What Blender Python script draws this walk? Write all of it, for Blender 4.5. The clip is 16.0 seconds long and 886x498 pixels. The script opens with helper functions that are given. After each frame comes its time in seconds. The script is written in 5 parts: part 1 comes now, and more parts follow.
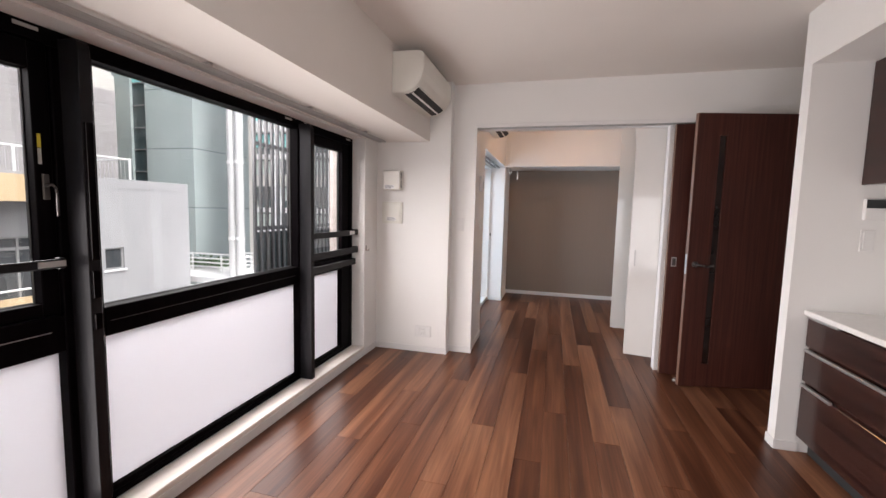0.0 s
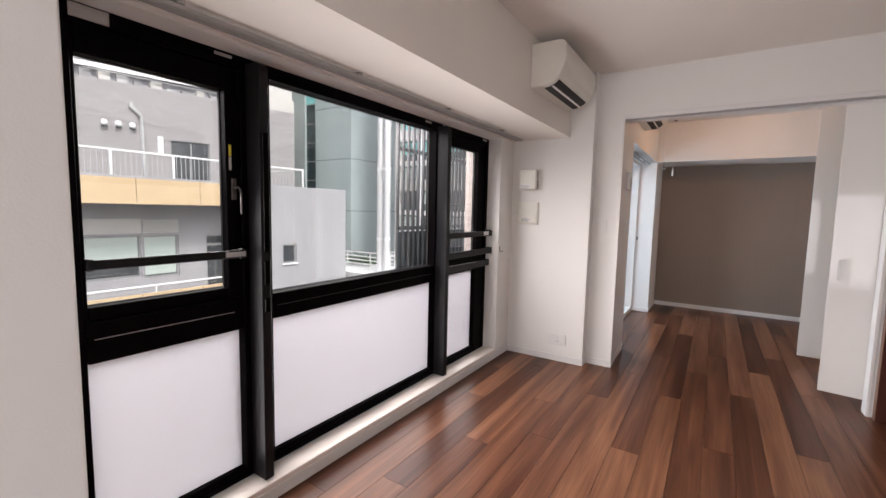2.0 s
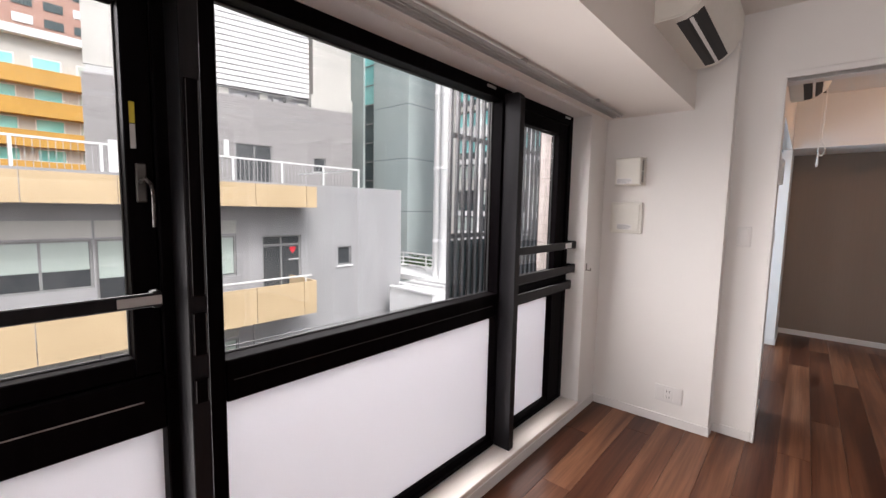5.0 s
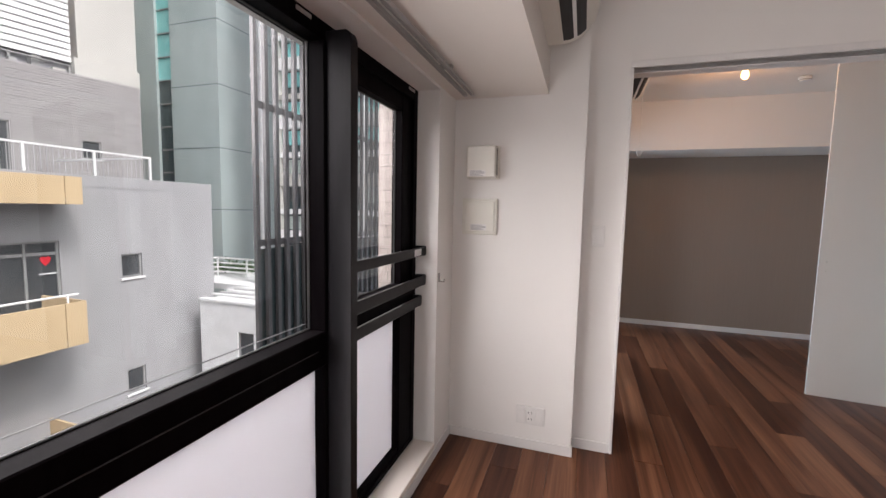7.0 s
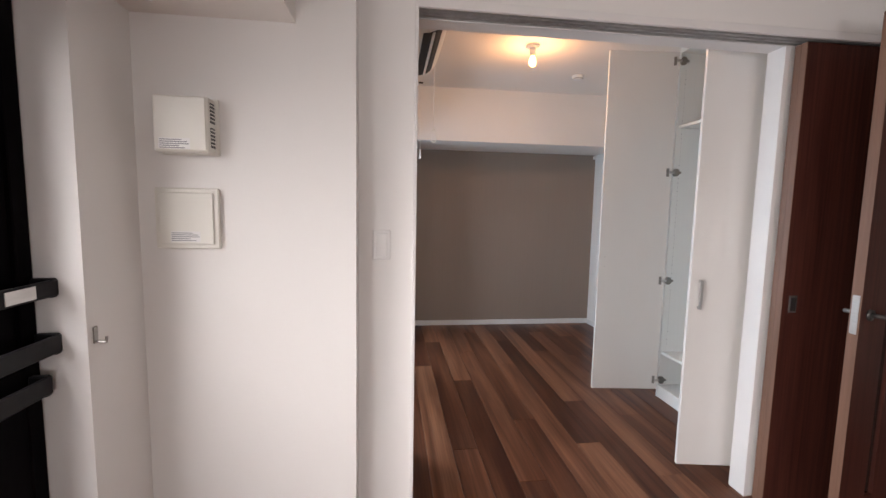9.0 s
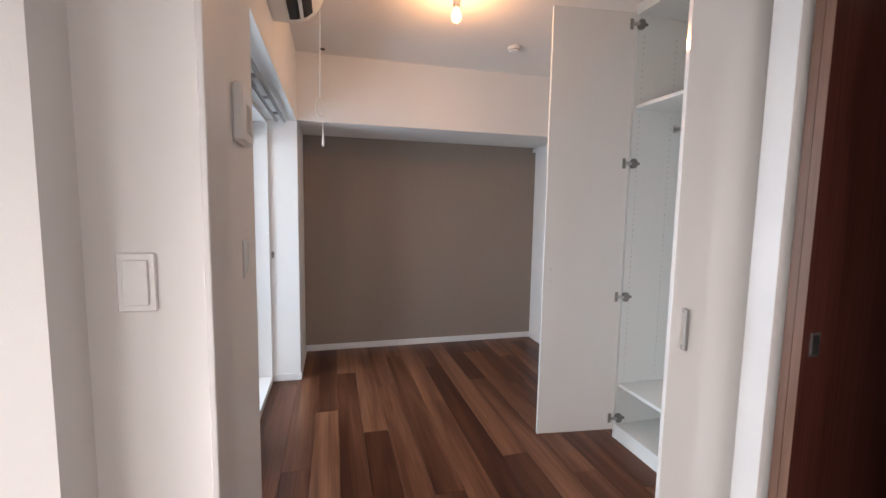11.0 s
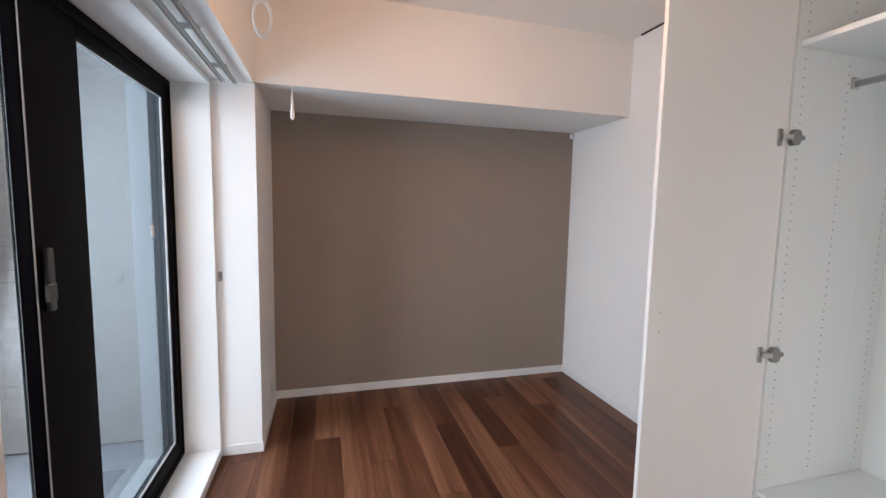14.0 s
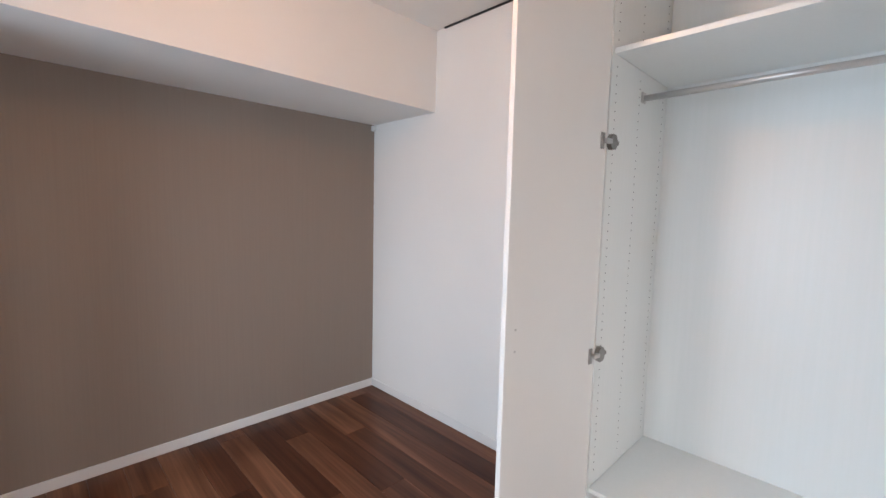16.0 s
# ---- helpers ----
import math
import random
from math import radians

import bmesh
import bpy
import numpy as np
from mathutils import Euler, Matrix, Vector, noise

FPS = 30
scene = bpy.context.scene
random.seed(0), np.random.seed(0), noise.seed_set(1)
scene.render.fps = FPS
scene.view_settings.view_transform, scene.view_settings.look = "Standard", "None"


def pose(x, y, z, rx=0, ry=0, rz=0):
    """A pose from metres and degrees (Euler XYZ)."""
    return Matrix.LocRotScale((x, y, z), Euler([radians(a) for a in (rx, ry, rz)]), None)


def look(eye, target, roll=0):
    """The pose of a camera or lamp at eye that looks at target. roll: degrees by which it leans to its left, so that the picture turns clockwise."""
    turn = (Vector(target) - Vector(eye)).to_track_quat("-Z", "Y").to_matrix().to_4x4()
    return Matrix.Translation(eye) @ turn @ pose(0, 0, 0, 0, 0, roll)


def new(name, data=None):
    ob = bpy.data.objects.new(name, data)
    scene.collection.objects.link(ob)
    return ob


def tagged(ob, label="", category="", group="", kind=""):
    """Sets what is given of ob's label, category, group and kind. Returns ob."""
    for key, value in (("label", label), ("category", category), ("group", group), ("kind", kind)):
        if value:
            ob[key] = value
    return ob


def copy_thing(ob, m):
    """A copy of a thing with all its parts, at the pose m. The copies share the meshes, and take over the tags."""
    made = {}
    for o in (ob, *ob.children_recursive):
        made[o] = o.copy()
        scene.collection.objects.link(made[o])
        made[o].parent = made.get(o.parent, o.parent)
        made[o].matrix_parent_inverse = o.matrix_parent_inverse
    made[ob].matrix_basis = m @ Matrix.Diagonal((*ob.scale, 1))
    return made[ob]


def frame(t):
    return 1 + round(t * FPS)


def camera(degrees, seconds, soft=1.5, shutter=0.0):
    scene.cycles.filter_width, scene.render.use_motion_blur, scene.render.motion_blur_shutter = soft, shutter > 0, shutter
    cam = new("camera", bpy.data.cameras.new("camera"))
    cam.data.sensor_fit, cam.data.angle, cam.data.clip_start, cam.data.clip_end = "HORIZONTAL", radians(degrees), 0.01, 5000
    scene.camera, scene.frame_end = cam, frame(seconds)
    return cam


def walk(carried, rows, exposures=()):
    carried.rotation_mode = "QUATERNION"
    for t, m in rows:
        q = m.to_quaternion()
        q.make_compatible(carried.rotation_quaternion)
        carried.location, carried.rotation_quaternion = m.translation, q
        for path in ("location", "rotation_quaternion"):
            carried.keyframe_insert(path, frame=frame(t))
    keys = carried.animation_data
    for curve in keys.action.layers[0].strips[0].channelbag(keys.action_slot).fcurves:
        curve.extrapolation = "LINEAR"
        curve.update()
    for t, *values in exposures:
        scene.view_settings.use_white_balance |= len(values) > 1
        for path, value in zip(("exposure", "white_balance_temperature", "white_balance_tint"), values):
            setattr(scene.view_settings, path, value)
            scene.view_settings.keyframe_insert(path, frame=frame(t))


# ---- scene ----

# ---------------------------------------------------------------- camera and walk
cam = camera(93.2, 16.0)
# seconds, place, yaw, pitch, roll
PATH = [
    (0.0, -0.0374, 0.1032, 1.4032, 14.81, -5.305, -1.42),
    (0.5, -0.0247, 0.1032, 1.3957, 20.468, -5.325, -1.28),
    (1.0, -0.0153, 0.0919, 1.386, 25.404, -5.276, -1.27),
    (1.5, -0.0177, 0.1057, 1.3794, 29.613, -5.258, -1.26),
    (2.0, -0.0705, 0.183, 1.3803, 33.038, -5.318, -1.22),
    (2.5, -0.1334, 0.3138, 1.3968, 36.085, -5.458, -1.17),
    (3.0, -0.1992, 0.4372, 1.3939, 38.897, -5.507, -1.15),
    (3.5, -0.2852, 0.5718, 1.4072, 41.264, -5.549, -1.13),
    (4.1, -0.4089, 0.7321, 1.4077, 42.919, -5.547, -1.12),
    (4.7, -0.5529, 0.8764, 1.4057, 42.185, -5.505, -1.12),
    (5.3, -0.7012, 1.0204, 1.4025, 38.945, -5.458, -1.13),
    (6.0, -0.8566, 1.2186, 1.4004, 31.811, -5.394, -1.14),
    (6.5, -0.9537, 1.3742, 1.4041, 25.395, -5.343, -1.14),
    (7.0, -0.9954, 1.5518, 1.3997, 18.459, -5.284, -1.16),
    (7.5, -0.9951, 1.7702, 1.4104, 11.348, -5.302, -1.13),
    (8.0, -0.998, 1.9691, 1.4065, 4.516, -5.368, -1.1),
    (8.5, -0.9651, 2.1983, 1.4207, -1.684, -5.496, -1.08),
    (9.0, -0.8741, 2.4023, 1.4208, -7.053, -5.607, -1.11),
    (9.5, -0.7842, 2.575, 1.4257, -10.853, -5.666, -1.04),
    (10.1, -0.6748, 2.7904, 1.4275, -13.449, -5.635, -0.99),
    (10.7, -0.5748, 3.0152, 1.4277, -14.558, -5.57, -0.97),
    (11.3, -0.4964, 3.24, 1.4272, -14.769, -5.505, -0.97),
    (12.0, -0.4528, 3.4916, 1.4271, -14.374, -5.505, -1.0),
    (12.5, -0.4421, 3.6682, 1.4253, -14.005, -5.548, -1.07),
    (13.0, -0.4189, 3.8398, 1.4327, -13.637, -5.588, -1.05),
    (13.5, -0.4131, 3.9778, 1.4279, -13.793, -5.579, -1.1),
    (14.0, -0.4302, 4.1346, 1.4315, -15.596, -5.451, -1.11),
    (14.5, -0.418, 4.2706, 1.4331, -19.461, -5.454, -1.15),
    (15.0, -0.3842, 4.4157, 1.4445, -25.973, -5.459, -1.12),
    (15.5, -0.3594, 4.5011, 1.4431, -34.558, -5.321, -1.32),
    (16.0, -0.352, 4.59, 1.4442, -44.714, -5.22, -1.38),
]
EXPOSURES = [(0.0, 1.42), (1.5, 1.35), (2.5, 1.2), (3.5, 1.2), (6.0, 1.14), (7.0, 1.06), (8.0, 1.2), (8.5, 1.24), (9.5, 1.36), (12.0, 1.38), (13.5, 1.6), (15.0, 1.62), (16.0, 1.72)]
walk(cam, [(t, pose(x, y, z, 90 + pitch, roll, yaw)) for t, x, y, z, yaw, pitch, roll in PATH], EXPOSURES)

# ---------------------------------------------------------------- world and light
SKY, SUN, WIN = 0.125, 1.1, 1.0
world = bpy.data.worlds.new("sky")
scene.world = world
world.use_nodes = True
wn = world.node_tree
wn.nodes.clear()
sky = wn.nodes.new("ShaderNodeTexSky")
sky.sky_type = 'NISHITA'
sky.sun_disc = False
sky.sun_elevation, sky.sun_rotation = radians(49), radians(112)
sky.air_density, sky.dust_density, sky.ozone_density = 1.0, 5.0, 1.0
wback = wn.nodes.new("ShaderNodeBackground")
wback.inputs["Strength"].default_value = SKY
wout = wn.nodes.new("ShaderNodeOutputWorld")
grey = wn.nodes.new("ShaderNodeHueSaturation")
grey.inputs["Saturation"].default_value = 0.22
wn.links.new(sky.outputs[0], grey.inputs["Color"])
wn.links.new(grey.outputs[0], wback.inputs[0])
wn.links.new(wback.outputs[0], wout.inputs[0])


def lamp(name, kind, m, energy, colour, **settings):
    data = bpy.data.lights.new(name, kind)
    data.energy, data.color = energy, colour
    if kind == 'AREA':
        data.shape, data.size, data.size_y = 'RECTANGLE', settings["size"], settings["size_y"]
        data.spread = settings.get("spread", math.pi)
    elif kind == 'SUN':
        data.angle = settings["angle"]
    else:
        data.shadow_soft_size = settings["size"]
    ob = new(name, data)
    ob.matrix_world = m
    return ob


lamp("sun", 'SUN', look((24, -9.6, 30), (0, 0, 0)), SUN, (1.0, 0.97, 0.93), angle=radians(12))
DAY = (1.01, 0.94, 0.93)
for name, y, watts, wide in (("window_light_left", 0.985, 4.2, 0.55), ("window_light_middle", 2.08, 9.5, 1.30), ("window_light_right", 3.21, 2.6, 0.50)):
    lamp(name, 'AREA', look((-1.846, y, 0.80), (0.5, y, 0.80)), watts * WIN, DAY, size=wide, size_y=1.25, spread=radians(165))
lamp("window_light_south", 'AREA', look((0.10, -1.36, 0.98), (0.10, 1.0, 0.86)), 12.0 * WIN, (0.99, 0.945, 0.965), size=1.55, size_y=1.60)
lamp("sky_light", 'AREA', look((-2.9, 2.1, 2.35), (-1.6, 2.2, 1.0)), 82 * WIN, DAY, size=3.4, size_y=1.6)
lamp("bedroom_window_light", 'AREA', look((-2.30, 6.0, 1.35), (0.5, 5.45, 0.60)), 38 * WIN, (0.77, 0.925, 1.10), size=1.7, size_y=1.9)
lamp("bulb_light", 'POINT', pose(0.146, 5.485, 2.43), 4.2, (1.0, 0.50, 0.22), size=0.03)


# ---------------------------------------------------------------- materials
def material(name, colour, rough=0.6, metal=0.0, grain=None, bump=None, vary=0.0, spec=0.5, coat=0.0):
    """grain: (scale xyz, second colour, contrast low, high); bump: (scale, strength); vary: brightness change from piece to piece."""
    m = bpy.data.materials.new(name)
    m.use_nodes = True
    nt = m.node_tree
    b = nt.nodes["Principled BSDF"]
    b.inputs["Roughness"].default_value = rough
    b.inputs["Metallic"].default_value = metal
    b.inputs["Specular IOR Level"].default_value = spec
    b.inputs["Coat Weight"].default_value = coat
    b.inputs["Coat Roughness"].default_value = 0.08
    b.inputs["Base Color"].default_value = (*colour, 1)
    geo = nt.nodes.new("ShaderNodeNewGeometry")
    last = None
    if grain:
        scale, other, low, high = grain
        mp = nt.nodes.new("ShaderNodeMapping")
        mp.inputs["Scale"].default_value = scale
        nt.links.new(geo.outputs["Position"], mp.inputs["Vector"])
        n = nt.nodes.new("ShaderNodeTexNoise")
        n.inputs["Scale"].default_value, n.inputs["Detail"].default_value, n.inputs["Roughness"].default_value = 1.0, 6.0, 0.6
        nt.links.new(mp.outputs[0], n.inputs["Vector"])
        ramp = nt.nodes.new("ShaderNodeMapRange")
        ramp.inputs["From Min"].default_value, ramp.inputs["From Max"].default_value = low, high
        nt.links.new(n.outputs["Fac"], ramp.inputs["Value"])
        mix = nt.nodes.new("ShaderNodeMix")
        mix.data_type = 'RGBA'
        mix.inputs["A"].default_value, mix.inputs["B"].default_value = (*colour, 1), (*other, 1)
        nt.links.new(ramp.outputs[0], mix.inputs["Factor"])
        last = mix.outputs["Result"]
    if vary:
        info = nt.nodes.new("ShaderNodeObjectInfo")
        r = nt.nodes.new("ShaderNodeMapRange")
        r.inputs["To Min"].default_value, r.inputs["To Max"].default_value = 1 - vary, 1 + vary
        nt.links.new(info.outputs["Random"], r.inputs["Value"])
        hsv = nt.nodes.new("ShaderNodeHueSaturation")
        nt.links.new(r.outputs[0], hsv.inputs["Value"])
        if last:
            nt.links.new(last, hsv.inputs["Color"])
        else:
            hsv.inputs["Color"].default_value = (*colour, 1)
        last = hsv.outputs[0]
    if last:
        nt.links.new(last, b.inputs["Base Color"])
    if bump:
        n2 = nt.nodes.new("ShaderNodeTexNoise")
        n2.inputs["Scale"].default_value, n2.inputs["Detail"].default_value = bump[0], 4.0
        nt.links.new(geo.outputs["Position"], n2.inputs["Vector"])
        bp = nt.nodes.new("ShaderNodeBump")
        bp.inputs["Strength"].default_value, bp.inputs["Distance"].default_value = bump[1], 0.004
        nt.links.new(n2.outputs["Fac"], bp.inputs["Height"])
        nt.links.new(bp.outputs[0], b.inputs["Normal"])
    return m


def wood_floor():
    """Walnut boards with long streaks; each board has its own tone and its own stretch of grain."""
    m = bpy.data.materials.new("walnut_floor")
    m.use_nodes = True
    nt = m.node_tree
    b = nt.nodes["Principled BSDF"]
    b.inputs["Specular IOR Level"].default_value = 0.22
    geo, info = nt.nodes.new("ShaderNodeNewGeometry"), nt.nodes.new("ShaderNodeObjectInfo")
    shift = nt.nodes.new("ShaderNodeVectorMath")
    shift.operation = 'MULTIPLY_ADD'
    comb = nt.nodes.new("ShaderNodeCombineXYZ")
    for k in range(3):
        nt.links.new(info.outputs["Random"], comb.inputs[k])
    shift.inputs[1].default_value = (37.0, 91.0, 53.0)
    nt.links.new(comb.outputs[0], shift.inputs[0])
    nt.links.new(geo.outputs["Position"], shift.inputs[2])

    def noise_at(scale, detail, rough, distort=0.0):
        mp = nt.nodes.new("ShaderNodeMapping")
        mp.inputs["Scale"].default_value = scale
        nt.links.new(shift.outputs[0], mp.inputs["Vector"])
        n = nt.nodes.new("ShaderNodeTexNoise")
        n.inputs["Scale"].default_value, n.inputs["Detail"].default_value, n.inputs["Roughness"].default_value = 1.0, detail, rough
        n.inputs["Distortion"].default_value = distort
        nt.links.new(mp.outputs[0], n.inputs["Vector"])
        return n.outputs["Fac"]

    broad = noise_at((11, 0.6, 1), 3, 0.5, 0.7)
    fine = noise_at((90, 2.2, 1), 5, 0.6)
    ramp = nt.nodes.new("ShaderNodeValToRGB")
    stops = ramp.color_ramp.elements
    stops[0].position, stops[0].color = 0.28, (0.050, 0.0158, 0.0086, 1)
    stops[1].position, stops[1].color = 0.74, (0.252, 0.114, 0.0615, 1)
    mid = stops.new(0.5)
    mid.color = (0.118, 0.0445, 0.0228, 1)
    tone = nt.nodes.new("ShaderNodeMath")
    tone.operation = 'MULTIPLY_ADD'
    tone.inputs[1].default_value, tone.inputs[2].default_value = 0.31, -0.035
    nt.links.new(info.outputs["Random"], tone.inputs[0])
    add = nt.nodes.new("ShaderNodeMath")
    add.operation = 'MULTIPLY_ADD'
    add.inputs[1].default_value = 0.76
    nt.links.new(broad, add.inputs[0])
    nt.links.new(tone.outputs[0], add.inputs[2])
    nt.links.new(add.outputs[0], ramp.inputs["Fac"])
    dark = nt.nodes.new("ShaderNodeMapRange")
    dark.inputs["From Min"].default_value, dark.inputs["From Max"].default_value = 0.3, 0.62
    dark.inputs["To Min"].default_value, dark.inputs["To Max"].default_value = 0.74, 1.14
    nt.links.new(fine, dark.inputs["Value"])
    mul = nt.nodes.new("ShaderNodeHueSaturation")
    nt.links.new(ramp.outputs[0], mul.inputs["Color"])
    nt.links.new(dark.outputs[0], mul.inputs["Value"])
    nt.links.new(mul.outputs[0], b.inputs["Base Color"])
    rough = nt.nodes.new("ShaderNodeMapRange")
    rough.inputs["To Min"].default_value, rough.inputs["To Max"].default_value = 0.26, 0.36
    nt.links.new(fine, rough.inputs["Value"])
    nt.links.new(rough.outputs[0], b.inputs["Roughness"])
    bp = nt.nodes.new("ShaderNodeBump")
    bp.inputs["Strength"].default_value, bp.inputs["Distance"].default_value = 0.12, 0.002
    nt.links.new(fine, bp.inputs["Height"])
    nt.links.new(bp.outputs[0], b.inputs["Normal"])
    return m


def clear_glass(name, tint, gloss=0.08):
    m = bpy.data.materials.new(name)
    m.use_nodes = True
    nt = m.node_tree
    nt.nodes.clear()
    tr, gl, mix, out, lw, power, curve = (nt.nodes.new("ShaderNode" + k) for k in ("BsdfTransparent", "BsdfGlossy", "MixShader", "OutputMaterial", "LayerWeight", "Math", "MapRange"))
    tr.inputs[0].default_value = (*tint, 1)
    gl.inputs["Roughness"].default_value = 0.01
    lw.inputs["Blend"].default_value = 0.5
    power.operation = 'POWER'
    power.inputs[1].default_value = 4.0
    curve.inputs["To Min"].default_value, curve.inputs["To Max"].default_value = gloss * 0.5, 0.5
    nt.links.new(lw.outputs["Facing"], power.inputs[0])
    nt.links.new(power.outputs[0], curve.inputs["Value"])
    nt.links.new(curve.outputs[0], mix.inputs[0])
    nt.links.new(tr.outputs[0], mix.inputs[1])
    nt.links.new(gl.outputs[0], mix.inputs[2])
    nt.links.new(mix.outputs[0], out.inputs[0])
    return m


def frosted():
    m = bpy.data.materials.new("frosted_panel")
    m.use_nodes = True
    nt = m.node_tree
    nt.nodes.clear()
    df, tr, mix, out = (nt.nodes.new("ShaderNode" + k) for k in ("BsdfDiffuse", "BsdfTranslucent", "MixShader", "OutputMaterial"))
    df.inputs[0].default_value = (0.82, 0.81, 0.82, 1)
    tr.inputs[0].default_value = (0.88, 0.88, 0.92, 1)
    mix.inputs[0].default_value = 0.56
    nt.links.new(df.outputs[0], mix.inputs[1])
    nt.links.new(tr.outputs[0], mix.inputs[2])
    nt.links.new(mix.outputs[0], out.inputs[0])
    return m


def hazy_glass():
    """Balcony glass with a little pale translucence and gloss over a dimmed, veiled view."""
    m = bpy.data.materials.new("hazy_glass")
    m.use_nodes = True
    nt = m.node_tree
    nt.nodes.clear()
    tr, tl, gl, mix, top, out = (nt.nodes.new("ShaderNode" + k) for k in ("BsdfTransparent", "BsdfTranslucent", "BsdfGlossy", "MixShader", "MixShader", "OutputMaterial"))
    tr.inputs[0].default_value = (0.44, 0.47, 0.49, 1)
    tl.inputs[0].default_value = (0.40, 0.43, 0.46, 1)
    gl.inputs["Roughness"].default_value = 0.03
    mix.inputs[0].default_value, top.inputs[0].default_value = 0.03, 0.06
    nt.links.new(tr.outputs[0], mix.inputs[1])
    nt.links.new(tl.outputs[0], mix.inputs[2])
    nt.links.new(mix.outputs[0], top.inputs[1])
    nt.links.new(gl.outputs[0], top.inputs[2])
    nt.links.new(top.outputs[0], out.inputs[0])
    return m


def glowing(name, colour, strength):
    m = bpy.data.materials.new(name)
    m.use_nodes = True
    b = m.node_tree.nodes["Principled BSDF"]
    b.inputs["Base Color"].default_value = (*colour, 1)
    b.inputs["Emission Color"].default_value = (*colour, 1)
    b.inputs["Emission Strength"].default_value = strength
    return m


WALLPAPER = material("white_wallpaper", (0.84, 0.826, 0.803), 0.85, grain=((0.9, 0.9, 0.6), (0.81, 0.796, 0.776), 0.35, 0.65), bump=(260, 0.10), spec=0.2)
# warmer than the walls: light bounced off the floor is put into the colour
WARMBOUNCE = material("warm_bounce_paper", (0.83, 0.79, 0.745), 0.9, grain=((0.8, 0.8, 0.8), (0.80, 0.76, 0.718), 0.35, 0.65), bump=(220, 0.2), spec=0.15)
ACCENT = material("taupe_wallpaper", (0.30, 0.240, 0.202), 0.8, grain=((120, 1, 2), (0.285, 0.228, 0.192), 0.3, 0.7), bump=(320, 0.25), spec=0.25)
TRIM = material("white_trim", (0.80, 0.785, 0.77), 0.4, grain=((3, 3, 3), (0.77, 0.755, 0.745), 0.4, 0.6), bump=(90, 0.03))
SILL = material("cream_sill", (0.86, 0.80, 0.75), 0.4, grain=((4, 3, 4), (0.80, 0.745, 0.695), 0.4, 0.65), bump=(80, 0.04))
FLOOR = wood_floor()
UNDER = material("subfloor", (0.03, 0.018, 0.012), 0.9)
BLACK = material("black_aluminium", (0.0025, 0.0016, 0.0022), 0.45, metal=0.0, grain=((30, 30, 4), (0.004, 0.003, 0.0036), 0.4, 0.6), bump=(400, 0.04), spec=0.025)
FINM = material("dark_bronze_fin", (0.012, 0.0115, 0.013), 0.40, grain=((20, 20, 3), (0.016, 0.015, 0.017), 0.4, 0.6), bump=(300, 0.05), spec=0.12)
GASKET = material("grey_gasket", (0.035, 0.035, 0.036), 0.5, grain=((8, 8, 8), (0.05, 0.05, 0.05), 0.4, 0.6))
GLASS = clear_glass("window_glass", (0.905, 0.905, 0.92))
DIMGLASS = clear_glass("grey_window_glass", (0.62, 0.64, 0.66))
FROST = frosted()
HAZE = hazy_glass()
DARKWOOD = material("dark_walnut_door", (0.085, 0.0265, 0.0185), 0.42, grain=((70, 70, 1.6), (0.043, 0.0125, 0.009), 0.35, 0.68), bump=(140, 0.04), spec=0.3)
DOOREDGE = material("brown_door_edge", (0.20, 0.105, 0.07), 0.5, grain=((60, 60, 2), (0.15, 0.078, 0.05), 0.35, 0.65))
KITCHENWOOD = material("glossy_walnut_front", (0.054, 0.020, 0.014), 0.2, grain=((6, 1.6, 70), (0.012, 0.0045, 0.004), 0.38, 0.62), coat=0.08)
GLOSSWHITE = material("gloss_white_door", (0.80, 0.785, 0.76), 0.06, grain=((2, 2, 1), (0.785, 0.77, 0.745), 0.4, 0.6), coat=0.4)
CLOSETWHITE = material("white_melamine", (0.78, 0.80, 0.79), 0.38, grain=((60, 60, 2), (0.762, 0.787, 0.772), 0.35, 0.65), bump=(200, 0.02), coat=0.05)
STONE = material("white_countertop", (0.82, 0.81, 0.79), 0.25, grain=((40, 40, 40), (0.77, 0.76, 0.745), 0.4, 0.6))
PLASTIC = material("ivory_plastic", (0.78, 0.765, 0.705), 0.42, grain=((5, 5, 5), (0.76, 0.745, 0.685), 0.4, 0.6), bump=(200, 0.03))
WHITEPLASTIC = material("white_plastic", (0.80, 0.79, 0.775), 0.35, grain=((5, 5, 5), (0.78, 0.77, 0.755), 0.4, 0.6), bump=(200, 0.02))
STEEL = material("satin_steel", (0.56, 0.55, 0.54), 0.42, metal=1.0, grain=((30, 30, 200), (0.5, 0.49, 0.47), 0.4, 0.6))
NICKEL = material("dark_nickel", (0.33, 0.31, 0.29), 0.33, metal=1.0, grain=((40, 40, 40), (0.27, 0.255, 0.24), 0.4, 0.6))
DARKMETAL = material("dark_metal", (0.10, 0.095, 0.09), 0.35, metal=0.8, grain=((20, 20, 20), (0.13, 0.12, 0.115), 0.4, 0.6))
ALU = material("aluminium_rail", (0.62, 0.61, 0.60), 0.35, metal=0.7, grain=((30, 5, 30), (0.55, 0.54, 0.53), 0.4, 0.6))
DARKHOLE = material("dark_opening", (0.02, 0.02, 0.02), 0.7)
INK = material("grey_print", (0.25, 0.25, 0.26), 0.6)
YELLOW = material("yellow_sticker", (0.75, 0.62, 0.06), 0.5)
RED = material("red_sticker", (0.75, 0.03, 0.05), 0.5)
SCREEN = material("dark_screen", (0.015, 0.015, 0.017), 0.12)
CORD = material("white_cord", (0.82, 0.81, 0.78), 0.6, bump=(500, 0.2))
